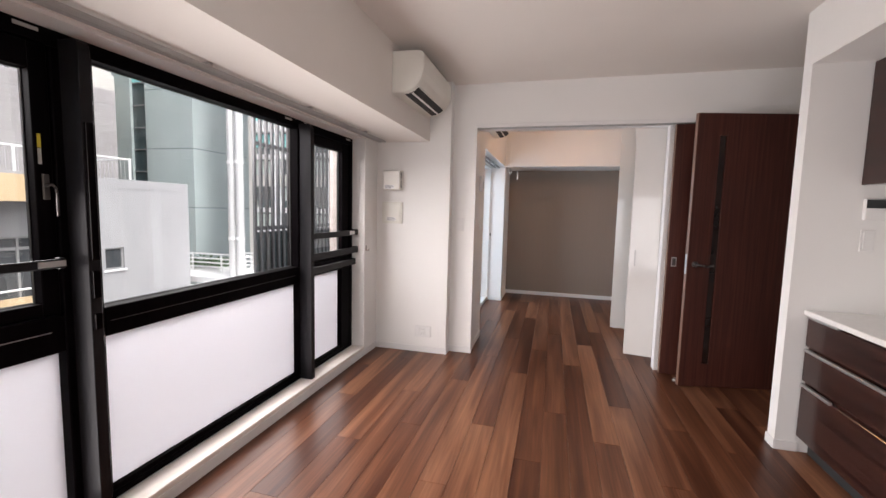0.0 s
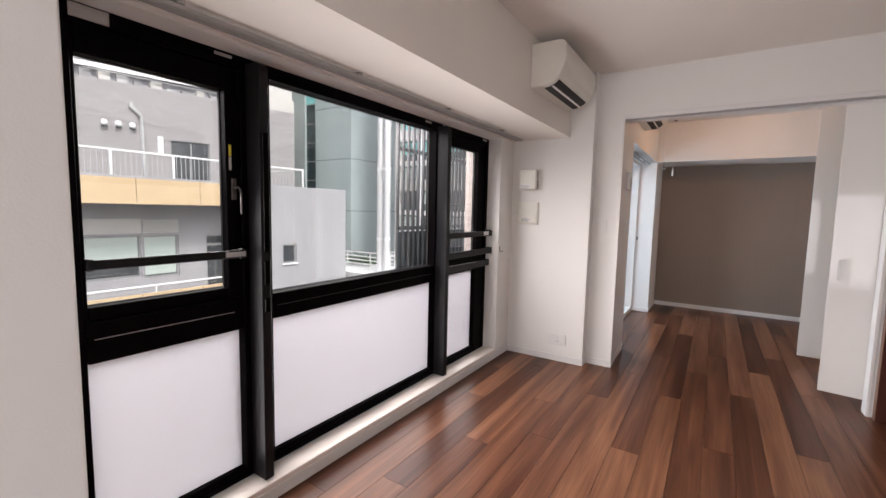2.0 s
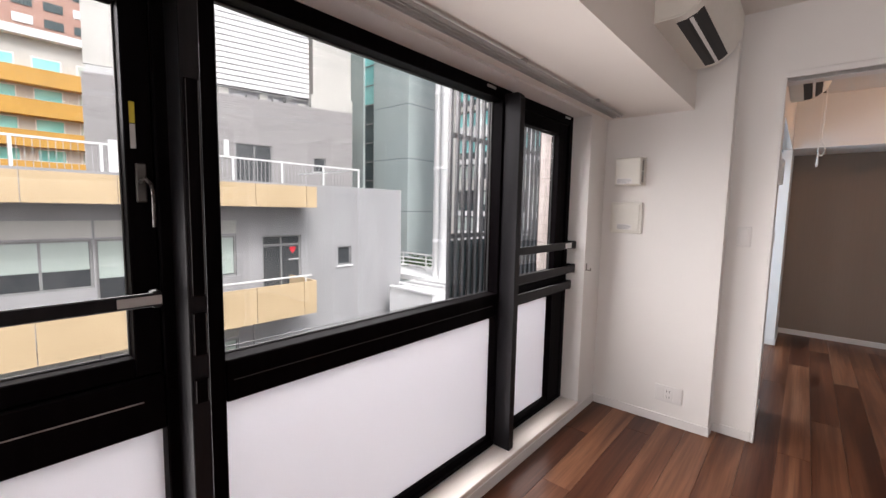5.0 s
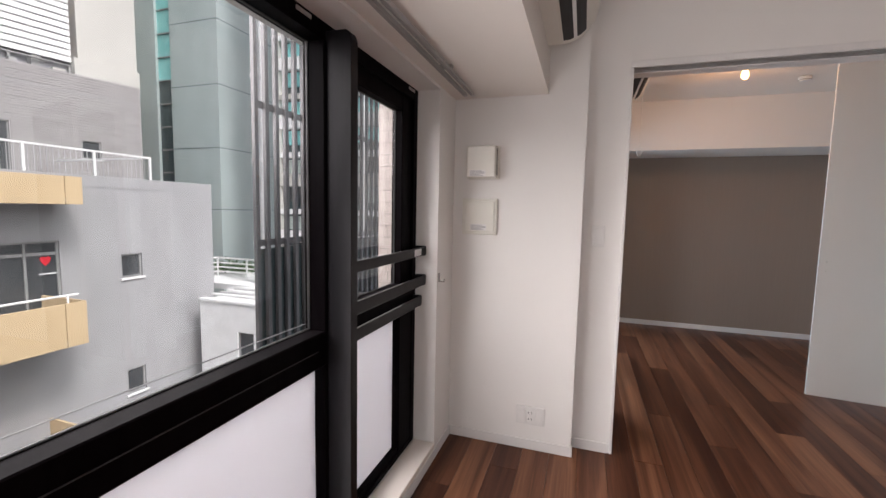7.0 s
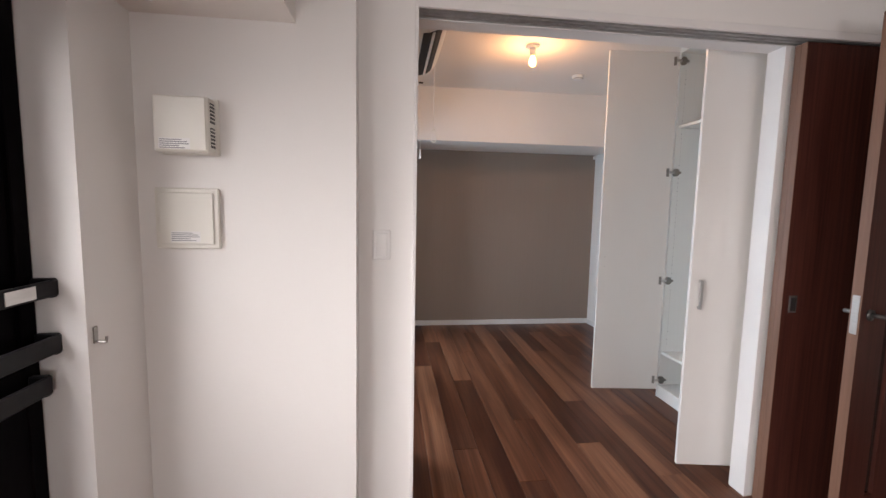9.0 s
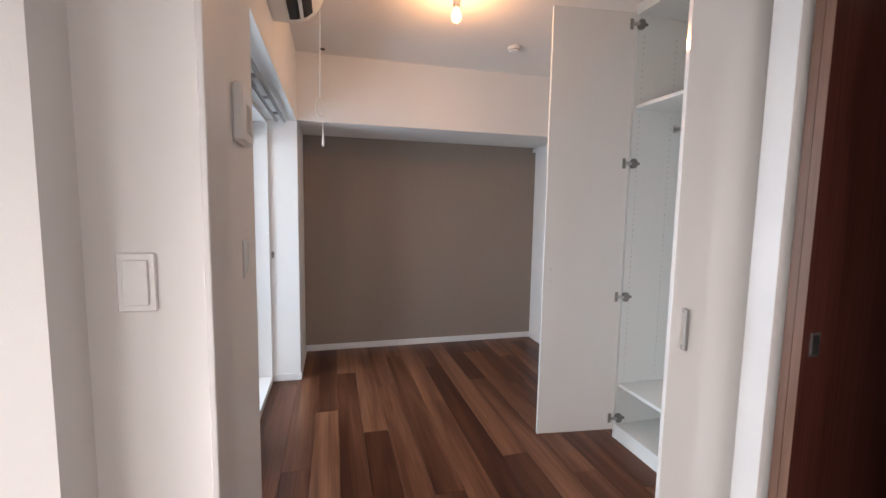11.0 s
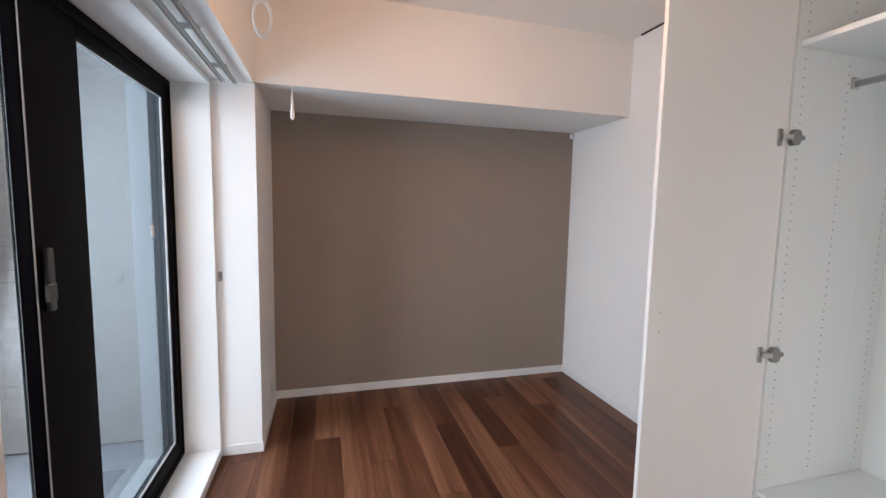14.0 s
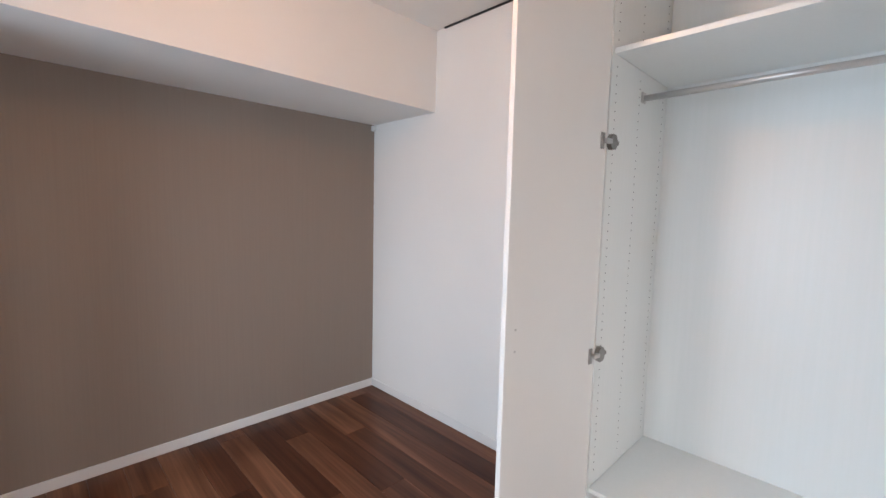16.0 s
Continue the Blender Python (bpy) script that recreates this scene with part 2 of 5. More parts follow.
TRACK = material("dull_curtain_track", (0.46, 0.45, 0.44), 0.6, grain=((20, 3, 20), (0.40, 0.39, 0.38), 0.4, 0.6), spec=0.2)
BULB = glowing("lit_bulb", (1.0, 0.52, 0.19), 4.0)


# ---------------------------------------------------------------- building helpers
def box(bm, x0, x1, y0, y1, z0, z1, bevel=0.0, segments=1):
    r = bmesh.ops.create_cube(bm, size=1.0, matrix=Matrix.Translation(((x0 + x1) / 2, (y0 + y1) / 2, (z0 + z1) / 2)) @ Matrix.Diagonal((abs(x1 - x0), abs(y1 - y0), abs(z1 - z0), 1)))
    if bevel:
        edges = list({e for v in r["verts"] for e in v.link_edges})
        bmesh.ops.bevel(bm, geom=edges, offset=bevel, segments=segments, affect='EDGES', profile=0.5)
    return bm


def rod(bm, a, b, radius, sides=12, radius2=None):
    a, b = Vector(a), Vector(b)
    d = b - a
    m = Matrix.Translation((a + b) / 2) @ d.to_track_quat("Z", "Y").to_matrix().to_4x4()
    bmesh.ops.create_cone(bm, cap_ends=True, segments=sides, radius1=radius, radius2=radius if radius2 is None else radius2, depth=d.length, matrix=m)
    return bm


def ring(bm, centre, axis_m, major, minor, n=28, k=8, squash=1.0):
    rows = []
    for i in range(n):
        a = 2 * math.pi * i / n
        rows.append([bm.verts.new(Vector(centre) + axis_m @ Vector(((major + minor * math.cos(2 * math.pi * j / k)) * math.cos(a), squash * (major + minor * math.cos(2 * math.pi * j / k)) * math.sin(a), minor * math.sin(2 * math.pi * j / k)))) for j in range(k)])
    for i in range(n):
        for j in range(k):
            bm.faces.new((rows[i][j], rows[(i + 1) % n][j], rows[(i + 1) % n][(j + 1) % k], rows[i][(j + 1) % k]))
    return bm


def lathe(bm, profile, centre, n=24):
    rows = [[bm.verts.new((centre[0] + r * math.cos(2 * math.pi * i / n), centre[1] + r * math.sin(2 * math.pi * i / n), centre[2] + z)) for i in range(n)] for r, z in profile]
    for a, b in zip(rows, rows[1:]):
        for i in range(n):
            bm.faces.new((a[i], a[(i + 1) % n], b[(i + 1) % n], b[i]))
    bm.faces.new(rows[0][::-1])
    bm.faces.new(rows[-1])
    return bm


def prism(bm, outline, axis, lo, hi):
    """Pushes a closed outline (pairs) along an axis: 'x' takes (y, z), 'y' takes (x, z), 'z' takes (x, y)."""
    put = {"x": lambda u, v, w: (w, u, v), "y": lambda u, v, w: (u, w, v), "z": lambda u, v, w: (u, v, w)}[axis]
    a = [bm.verts.new(put(u, v, lo)) for u, v in outline]
    b = [bm.verts.new(put(u, v, hi)) for u, v in outline]
    n = len(outline)
    bm.faces.new(a)
    bm.faces.new(b[::-1])
    for i in range(n):
        bm.faces.new((a[i], b[i], b[(i + 1) % n], a[(i + 1) % n]))
    bmesh.ops.recalc_face_normals(bm, faces=bm.faces)
    return bm


def mesh(name, bm, mat, smooth=False):
    data = bpy.data.meshes.new(name)
    if smooth:
        for f in bm.faces:
            f.smooth = True
    bm.to_mesh(data)
    bm.free()
    data.materials.append(mat)
    return data


BASE = {}


def thing(name, label, category, m=None, group="", kind=""):
    """An Empty at the base of a thing; its parts are built in the Empty's own space."""
    ob = new(name)
    ob.empty_display_size = 0.1
    ob.matrix_world = m or Matrix()
    BASE[ob] = m or Matrix()
    return tagged(ob, label, category, group, kind)


def part(name, bm, mat, parent, label="", world_space=True, smooth=False):
    """One mesh under a thing or a part. With world_space the bmesh is in the world's metres."""
    if world_space:
        bm.transform(BASE[parent].inverted())
    ob = new(name, mesh(name, bm, mat, smooth))
    ob.parent = parent
    BASE[ob] = BASE[parent]
    return tagged(ob, label)


def single(name, bm, mat, label, category, kind="", group="", smooth=False):
    """A thing of one mesh, with its origin at the base."""
    lo = [min(v.co[k] for v in bm.verts) for k in range(3)]
    hi = [max(v.co[k] for v in bm.verts) for k in range(3)]
    o = Vector(((lo[0] + hi[0]) / 2, (lo[1] + hi[1]) / 2, lo[2]))
    bm.transform(Matrix.Translation(-o))
    ob = new(name, mesh(name, bm, mat, smooth))
    ob.location = o
    BASE[ob] = Matrix.Translation(o)
    return tagged(ob, label, category, group, kind)


def B(*a, **k):
    return box(bmesh.new(), *a, **k)


def boxes(*rows, bevel=0.0):
    bm = bmesh.new()
    for r in rows:
        box(bm, *r, bevel=bevel)
    return bm


def wall(name, rows, mat=None, label="white papered wall", category="wall"):
    return single(name, boxes(*rows), mat or WALLPAPER, label, category, kind="structure")


# ---------------------------------------------------------------- plan (metres)
CEIL = 2.585         # ceiling of the living room
BCEIL = 2.615        # ceiling of the bedroom
SOFFIT = 2.045       # underside of the living room's beam
WX = -1.736          # inner face of the living room's window wall
FX = -1.86           # inner face of the window frames
W0, W1 = 0.645, 3.69  # window recess along y
WT, WB = 2.03, 0.09  # its top and bottom
AY = 3.97            # wall with the two boxes
CY = 4.085           # face of the wall over the wide opening
BY = 4.27            # its bedroom side
CX0, CX1 = -0.785, 0.90
HEAD = 2.182
BX = -0.795          # bedroom's left wall
BW0, BW1 = 4.72, 6.66
GY = 7.358           # taupe wall
RX = 1.612           # bedroom's right wall
CB = 1.78            # back of the closet
EAST, SOUTH = 3.3, -1.3

# structure: floors and ceilings
single("floor", boxes((WX - 0.2, EAST, SOUTH, BY, -0.20, -0.012), (BX - 0.22, CB, BY, GY, -0.20, -0.012)), UNDER, "walnut board floor running through both rooms", "floor", kind="structure")
single("ceiling", boxes((WX - 0.3, EAST, SOUTH - 0.1, BY, CEIL, CEIL + 0.25)), WARMBOUNCE, "plain white papered living room ceiling", "ceiling", kind="structure")
single("ceiling_bedroom", boxes((BX - 0.6, CB + 0.1, BY, GY + 0.1, BCEIL, BCEIL + 0.2)), WARMBOUNCE, "plain white papered bedroom ceiling", "ceiling", kind="structure")
single("beam_window", boxes((WX - 0.3, -1.205, SOUTH, AY, SOFFIT, CEIL)), WARMBOUNCE, "white papered beam over the window wall", "beam", kind="structure")
single("beam_bedroom", boxes((BX, RX, 6.668, GY, 2.095, BCEIL)), WALLPAPER, "white papered beam over the taupe wall", "beam", kind="structure")

# living room walls
wall("wall_west", [(WX - 0.30, WX, SOUTH, W0, 0, SOFFIT), (WX - 0.30, WX, W1, AY, 0, SOFFIT), (WX - 0.3, WX, W0, W1, WT, SOFFIT), (WX - 0.3, WX - 0.005, W0, W1, -0.2, WB - 0.03)])
wall("wall_boxes", [(WX - 0.30, -1.0, AY, BY, 0, CEIL), (-1.0, CX0, CY, BY, 0, CEIL)])
wall("wall_opening", [(CX0, EAST, CY, BY, HEAD + 0.03, CEIL), (CX1 + 0.02, EAST, CY + 0.10, BY, 0, HEAD + 0.03)])
wall("wall_pier", [(WX, -0.86, -0.45, 0.40, 0, SOFFIT), (-1.205, -0.86, -0.45, 0.40, SOFFIT, CEIL)])
wall("wall_south", [(WX - 0.3, -0.72, SOUTH - 0.14, SOUTH, 0, CEIL), (0.92, EAST, SOUTH - 0.14, SOUTH, 0, CEIL), (-0.72, 0.92, SOUTH - 0.14, SOUTH, WT, CEIL), (-0.72, 0.92, SOUTH - 0.14, SOUTH, -0.2, WB - 0.03)])
wall("wall_east", [(EAST, EAST + 0.1, SOUTH - 0.1, BY, 0, CEIL)])
wall("wall_kitchen", [(1.332, EAST, 2.997, 3.085, 0, CEIL)])
single("ceiling_kitchen", boxes((1.332, EAST, SOUTH, 2.997, 2.275, CEIL)), WALLPAPER, "lowered white papered ceiling over the kitchen", "ceiling", kind="structure")

# bedroom walls
wall("wall_bedroom_west", [(BX - 0.60, BX, BY, BW0, 0, BCEIL)])
wall("wall_bedroom_lintel", [(BX - 0.215, BX, BW0, BW1, 2.085, BCEIL), (BX - 0.60, BX - 0.215, BW0, BW1, 2.055, BCEIL)])
wall("wall_bedroom_pier", [(BX - 0.60, BX, BW1, GY, 0, BCEIL)])
wall("wall_bedroom_sill", [(BX - 0.60, BX - 0.22, BW0, BW1, -0.2, 0.03)])
wall("wall_bedroom_reveal", [(-1.19, BX - 0.215, BW1 - 0.025, BW1, 0.055, 2.055)])
wall("wall_bedroom_north", [(BX - 0.60, RX + 0.1, GY, GY + 0.12, 0, BCEIL)], ACCENT, "taupe textured accent wallpaper wall", "wall")
wall("wall_bedroom_east", [(RX, CB + 0.12, 5.306, GY, 0, BCEIL), (CB, CB + 0.12, BY, 5.306, 0, BCEIL)])

# ---------------------------------------------------------------- living room window
def frame_ring(bm, x0, x1, y0, y1, z0, z1, side, top, bottom=None):
    bottom = top if bottom is None else bottom
    box(bm, x0, x1, y0, y0 + side, z0, z1, bevel=0.003)
    box(bm, x0, x1, y1 - side, y1, z0, z1, bevel=0.003)
    box(bm, x0, x1, y0 + side, y1 - side, z1 - top, z1, bevel=0.003)
    box(bm, x0, x1, y0 + side, y1 - side, z0, z0 + bottom, bevel=0.003)
    return bm


win = thing("window_1", "black aluminium window band with frosted lower panels", "window", pose(FX, 2.07, WB), kind="structure")
part("outer_frame", frame_ring(bmesh.new(), FX - 0.09, FX, W0 + 0.004, W1 - 0.004, WB, WT, 0.05, 0.06, 0.03), BLACK, win)
MULL = ((1.275, 1.425), (2.822, 2.95))
for y0, y1 in MULL:
    part("mullion", B(FX - 0.085, FX + 0.004, y0, y1, WB + 0.03, WT - 0.06, bevel=0.004), BLACK, win)
for y0, y1, z0, z1 in ((W0 + 0.054, 1.275, 0.818, 0.965), (1.425, 2.822, 0.832, 0.957), (2.95, W1 - 0.054, 0.855, 0.965)):
    tr = part("transom", B(FX - 0.08, FX + 0.006, y0, y1, z0, z1, bevel=0.004), BLACK, win)
    # the left bead is pale to paint the highlight line along the ledge
    part("bead", B(FX + 0.004, FX + 0.009, y0 + 0.02, y1 - 0.05, z1 - 0.062, z1 - 0.0595), ALU if y0 < 1 else GASKET, tr)
# fins that stand into the room
for y0 in (1.304, 2.836):
    bm = prism(bmesh.new(), [(FX, WB + 0.004), (FX + 0.10, WB + 0.004), (FX + 0.10, 1.967), (FX + 0.092, 1.990), (FX + 0.078, 2.0), (FX, 2.0)], "y", y0, y0 + 0.045)
    bmesh.ops.bevel(bm, geom=list(bm.edges), offset=0.002, segments=1, affect='EDGES')
    part("fin", bm, FINM, win, "dark bronze metal fin")
# slide bolts on the front edge of the first fin
for z0, z1 in ((1.025, 1.135), (1.175, 1.70), (0.90, 0.965)):
    bolt = part("slide_bolt", B(FX + 0.10, FX + 0.108, 1.310, 1.343, z0, z1, bevel=0.002), BLACK, win)
    for y in (1.312, 1.339):
        part("bolt_edge", B(FX + 0.108, FX + 0.1095, y, y + 0.0018, z0 + 0.004, z1 - 0.004), GASKET, bolt)
# fixed pane in the middle
ob = part("pane", B(FX - 0.078, FX - 0.072, 1.425, 2.822, 0.957, WT - 0.06), GLASS, win, "clear glass")
ob.visible_shadow = False
part("glazing_bead", frame_ring(bmesh.new(), FX - 0.071, FX - 0.06, 1.425, 2.822, 0.957, WT - 0.06, 0.005, 0.005), GASKET, win)
# casements left and right
for y0, y1, g0, g1, z0, z1, far in ((0.699, 1.275, 0.712, 1.216, 1.015, 1.873, False), (2.95, 3.636, 3.06, 3.515, 1.015, 1.893, True)):
    bm = bmesh.new()
    box(bm, FX - 0.07, FX - 0.012, y0, g0, 0.965, WT - 0.06, bevel=0.003)
    box(bm, FX - 0.07, FX - 0.012, g1, y1, 0.965, WT - 0.06, bevel=0.003)
    box(bm, FX - 0.07, FX - 0.012, g0, g1, 0.965, z0, bevel=0.003)
    box(bm, FX - 0.07, FX - 0.012, g0, g1, z1, WT - 0.06, bevel=0.003)
    sash = part("sash", bm, BLACK, win)
    ob = part("pane", B(FX - 0.066, FX - 0.060, g0, g1, z0, z1), GLASS, sash, "clear glass")
    ob.visible_shadow = False
    part("glazing_bead", frame_ring(bmesh.new(), FX - 0.059, FX - 0.05, g0, g1, z0, z1, 0.004, 0.004), GASKET, sash)
    if not far:
        plate = part("latch_plate", B(FX - 0.012, FX - 0.002, 1.234, 1.256, 1.405, 1.50, bevel=0.003), DARKMETAL, sash, "dark latch plate")
        bm = rod(bmesh.new(), (FX - 0.004, 1.243, 1.455), (FX + 0.022, 1.247, 1.462), 0.005, 12)
        for a, b in (((1.247, 1.462), (1.258, 1.450)), ((1.258, 1.450), (1.262, 1.425)), ((1.262, 1.425), (1.262, 1.345))):
            rod(bm, (FX + 0.022, *a), (FX + 0.022, *b), 0.0042, 12)
        part("latch_handle", bm, DARKMETAL, plate, "curved grey latch handle", smooth=True)
        part("sticker", B(FX - 0.012, FX - 0.010, 1.228, 1.239, 1.595, 1.645), YELLOW, sash, "yellow warning sticker")
        part("sticker", B(FX - 0.012, FX - 0.010, 1.228, 1.239, 1.535, 1.593), ALU, sash, "pale printed sticker")
for y in (1.17, 2.68, 3.56):
    part("maker_plate", B(FX, FX + 0.003, y, y + 0.075, WT - 0.025, WT - 0.012), ALU, win, "small silver maker plate")
part("maker_plate", B(FX, FX + 0.003, 2.91, 3.01, WT - 0.045, WT - 0.004), ALU, win, "silver label plate")
part("maker_plate", B(FX, FX + 0.003, 0.70, 0.81, WT - 0.05, WT - 0.006), ALU, win, "silver label plate")
# second thin strip added for the left ledge's highlight line
part("bead", B(FX - 0.004, FX + 0.004, 0.70, 1.27, 0.920, 0.926), GASKET, win)
# frosted lower panels
for y0, y1, z0, z1 in ((0.699, 1.275, 0.12, 0.818), (1.425, 2.822, 0.12, 0.832), (2.95, 3.49, 0.12, 0.855)):
    part("frosted_panel", B(FX - 0.05, FX - 0.044, y0, y1, z0, z1), FROST, win, "white frosted panel")
part("stile", B(FX - 0.06, FX - 0.004, 3.486, 3.64, 0.12, 0.855, bevel=0.003), BLACK, win)
part("stile", B(FX - 0.06, FX - 0.02, 2.95, 3.04, 0.12, 0.855, bevel=0.003), BLACK, win)
for y0, y1 in ((0.699, 1.275), (1.425, 2.822), (3.04, 3.486)):
    part("panel_bead", B(FX - 0.04, FX - 0.01, y0, y1, 0.12, 0.145, bevel=0.002), BLACK, win)

# second window band behind the start, which the glossy closet door mirrors
ws = thing("window_3", "black aluminium window with a frosted lower panel", "window", pose(0.10, SOUTH - 0.10, WB), kind="structure")
for z0, z1 in ((WB - 0.03, 0.86), (0.86, WT)):
    bm = bmesh.new()
    for r in ((-0.72, -0.67, z0, z1), (0.87, 0.92, z0, z1), (0.07, 0.13, z0 + 0.05, z1 - 0.05), (-0.67, 0.87, z0, z0 + 0.05), (-0.67, 0.87, z1 - 0.05, z1)):
        box(bm, r[0], r[1], SOUTH - 0.12, SOUTH - 0.07, r[2], r[3], bevel=0.003)
    part("sash", bm, BLACK, ws)
for x0, x1 in ((-0.67, 0.07), (0.13, 0.87)):
    ob = part("pane", B(x0, x1, SOUTH - 0.10, SOUTH - 0.094, 0.91, WT - 0.05), GLASS, ws, "clear glass")
    ob.visible_shadow = False
    part("frosted_panel", B(x0, x1, SOUTH - 0.10, SOUTH - 0.094, WB + 0.02, 0.81), FROST, ws, "white frosted panel")

# guard bars
def guard(y0, y1, z, depth, tall, tag_y=None):
    bar = thing("guard_bar", "black metal guard bar across the window", "guard bar", pose(FX + depth, (y0 + y1) / 2, z - tall / 2), group="window guard bars")
    part("bar", B(FX + depth - 0.012, FX + depth, y0, y1, z - tall / 2, z + tall / 2, bevel=0.003), FINM, bar)
    for y in (y0 + 0.002, y1 - 0.022):
        part("bracket", B(FX + 0.002, FX + depth - 0.002, y, y + 0.02, z - tall / 2 - 0.004, z + tall / 2 + 0.004, bevel=0.003), FINM, bar)
    if tag_y is not None:
        part("name_plate", B(FX + depth, FX + depth + 0.002, tag_y, tag_y + 0.09, z - tall / 2 + 0.006, z + tall / 2 - 0.006), ALU, bar, "silver name plate")


guard(0.70, 1.268, 1.168, 0.040, 0.034, tag_y=1.175)
guard(2.865, 3.69, 1.178, 0.060, 0.046, tag_y=3.52)
guard(2.865, 3.69, 1.018, 0.060, 0.052)
guard(2.865, 3.66, 0.908, 0.050, 0.052)

# sill and baseboards
single("window_sill", B(FX, WX + 0.006, W0 + 0.002, W1 - 0.002, WB - 0.03, WB, bevel=0.004), SILL, "cream window sill just above the floor", "window sill", kind="structure")


def base(name, x0, x1, y0, y1, h=0.06):
    return single(name, B(x0, x1, y0, y1, 0, h, bevel=0.002), TRIM, "white painted baseboard", "baseboard", kind="structure")


base("baseboard", WX, WX + 0.009, 0.41, AY - 0.001)
base("baseboard", -0.86, -0.851, -0.45, 0.40)
base("baseboard", WX + 0.010, -1.0, AY - 0.009, AY)
base("baseboard", -1.0, -0.992, AY - 0.009, CY - 0.009)
base("baseboard", -0.991, CX0 - 0.012, CY - 0.009, CY)
base("baseboard", BX, BX + 0.009, BY, BW0 - 0.001)
base("baseboard", BX - 0.215, BX + 0.008, BW1 - 0.009, BW1 - 0.001)
base("baseboard", BX, BX + 0.009, BW1, GY - 0.001)
base("baseboard", BX + 0.010, RX - 0.010, GY - 0.010, GY)
base("baseboard", RX - 0.009, RX, 5.33, GY - 0.001)
base("baseboard", 1.323, 1.332, 2.989, 3.092)
base("baseboard", 1.332, 1.45, 2.988, 2.997)

# curtain rails: two tubes with gliders under the beam
def curtain_rail(x, y0, y1, z, tracks=(-0.028, 0.028), label="double silver curtain rail screwed under the lintel"):
    rail = thing("curtain_rail", label, "curtain rail", pose(x, (y0 + y1) / 2, z - 0.03))
    for dx in tracks:
        bm = boxes((x + dx - 0.009, x + dx + 0.009, y0, y1, z - 0.022, z - 0.016), (x + dx - 0.009, x + dx - 0.006, y0, y1, z - 0.03, z - 0.022), (x + dx + 0.006, x + dx + 0.009, y0, y1, z - 0.03, z - 0.022))
        r = part("track", bm, TRACK, rail)
        part("end_cap", B(x + dx - 0.011, x + dx + 0.011, y1, y1 + 0.012, z - 0.032, z - 0.012, bevel=0.003), WHITEPLASTIC, r)
    n = 4
    for i in range(n):
        y = y0 + (y1 - y0) * (i + 0.5) / n
        part("bracket", B(x - 0.034, x + 0.034, y - 0.012, y + 0.012, z - 0.016, z, bevel=0.003), TRACK, rail)
    return rail


curtain_rail(-1.61, 0.50, 3.80, SOFFIT, (-0.02, 0.02), "double grey curtain track screwed under the beam")
curtain_rail(BX - 0.11, BW0 + 0.10, BW1 - 0.07, 2.085)


def tassel_hook(m):
    h = thing("curtain_tie_hook", "small chrome curtain tie hook on the wall", "hook", m, group="curtain tie hooks")
    part("plate", box(bmesh.new(), -0.010, 0.010, -0.004, 0.0, -0.006, 0.045, bevel=0.002), NICKEL, h, world_space=False)
    bm = rod(bmesh.new(), (0, -0.003, 0.0), (0, -0.030, -0.002), 0.004, 8)
    rod(bm, (0, -0.030, -0.004), (0, -0.032, 0.014), 0.004, 8)
    part("prong", bm, NICKEL, h, world_space=False)
    return h


hook = tassel_hook(pose(WX, W1 + 0.03, 1.01, 0, 0, 90))
copy_thing(hook, pose(WX, W0 - 0.03, 0.97, 0, 0, 90))
copy_thing(hook, pose(BX - 0.195, BW1, 1.02, 0, 0, 0))

# ---------------------------------------------------------------- wide opening and sliding panels
of = thing("door_frame_1", "white frame round the wide opening with a grey track", "door frame", pose((CX0 + CX1) / 2, CY, 0), kind="structure")
part("jamb", B(CX0 - 0.002, CX0 + 0.012, CY - 0.010, CY + 0.055, 0, HEAD, bevel=0.002), TRIM, of)
part("jamb", B(CX0 - 0.002, CX0 + 0.006, CY + 0.056, BY + 0.003, 0, HEAD, bevel=0.002), TRIM, of)
part("jamb", B(CX1, CX1 + 0.022, CY + 0.095, BY + 0.006, 0, HEAD, bevel=0.002), TRIM, of)
part("head", B(CX0 - 0.002, 1.95, CY + 0.100, BY + 0.006, HEAD, HEAD + 0.029), TRIM, of)
part("head", B(CX0 - 0.002, 1.95, CY - 0.008, CY + 0.008, HEAD, HEAD + 0.034, bevel=0.002), TRIM, of)
for k in range(3):
    y = CY + 0.010 + 0.030 * k
    part("track", boxes((CX0, 1.94, y, y + 0.004, HEAD + 0.004, HEAD + 0.029), (CX0, 1.94, y + 0.004, y + 0.024, HEAD + 0.025, HEAD + 0.029), (CX0, 1.94, y + 0.024, y + 0.028, HEAD + 0.004, HEAD + 0.029)), ALU, of, "grey aluminium track")


def sliding_panel(x, y):
    p = thing("sliding_door_panel", "dark walnut sliding door panel pushed open in its stack", "sliding door", pose(x, y, 0.006), group="stacked sliding panels")
    part("leaf", box(bmesh.new(), 0.004, 0.93, 0, 0.028, 0, 2.170), DARKWOOD, p, world_space=False)
    part("edge", box(bmesh.new(), 0, 0.0035, 0, 0.028, 0, 2.170), DOOREDGE, p, "lighter brown edge band", world_space=False)
    pull = part("pull", boxes((0.035, 0.075, -0.003, -0.0005, 0.96, 1.04)), STEEL, p, "recessed metal pull", world_space=False)
    part("pull_recess", boxes((0.041, 0.069, -0.0045, -0.0035, 0.968, 1.032)), DARKMETAL, pull, world_space=False)
    return p


sp = sliding_panel(CX1 + 0.03, CY + 0.020)
copy_thing(sp, pose(CX1 + 0.033, CY + 0.052, 0.006))

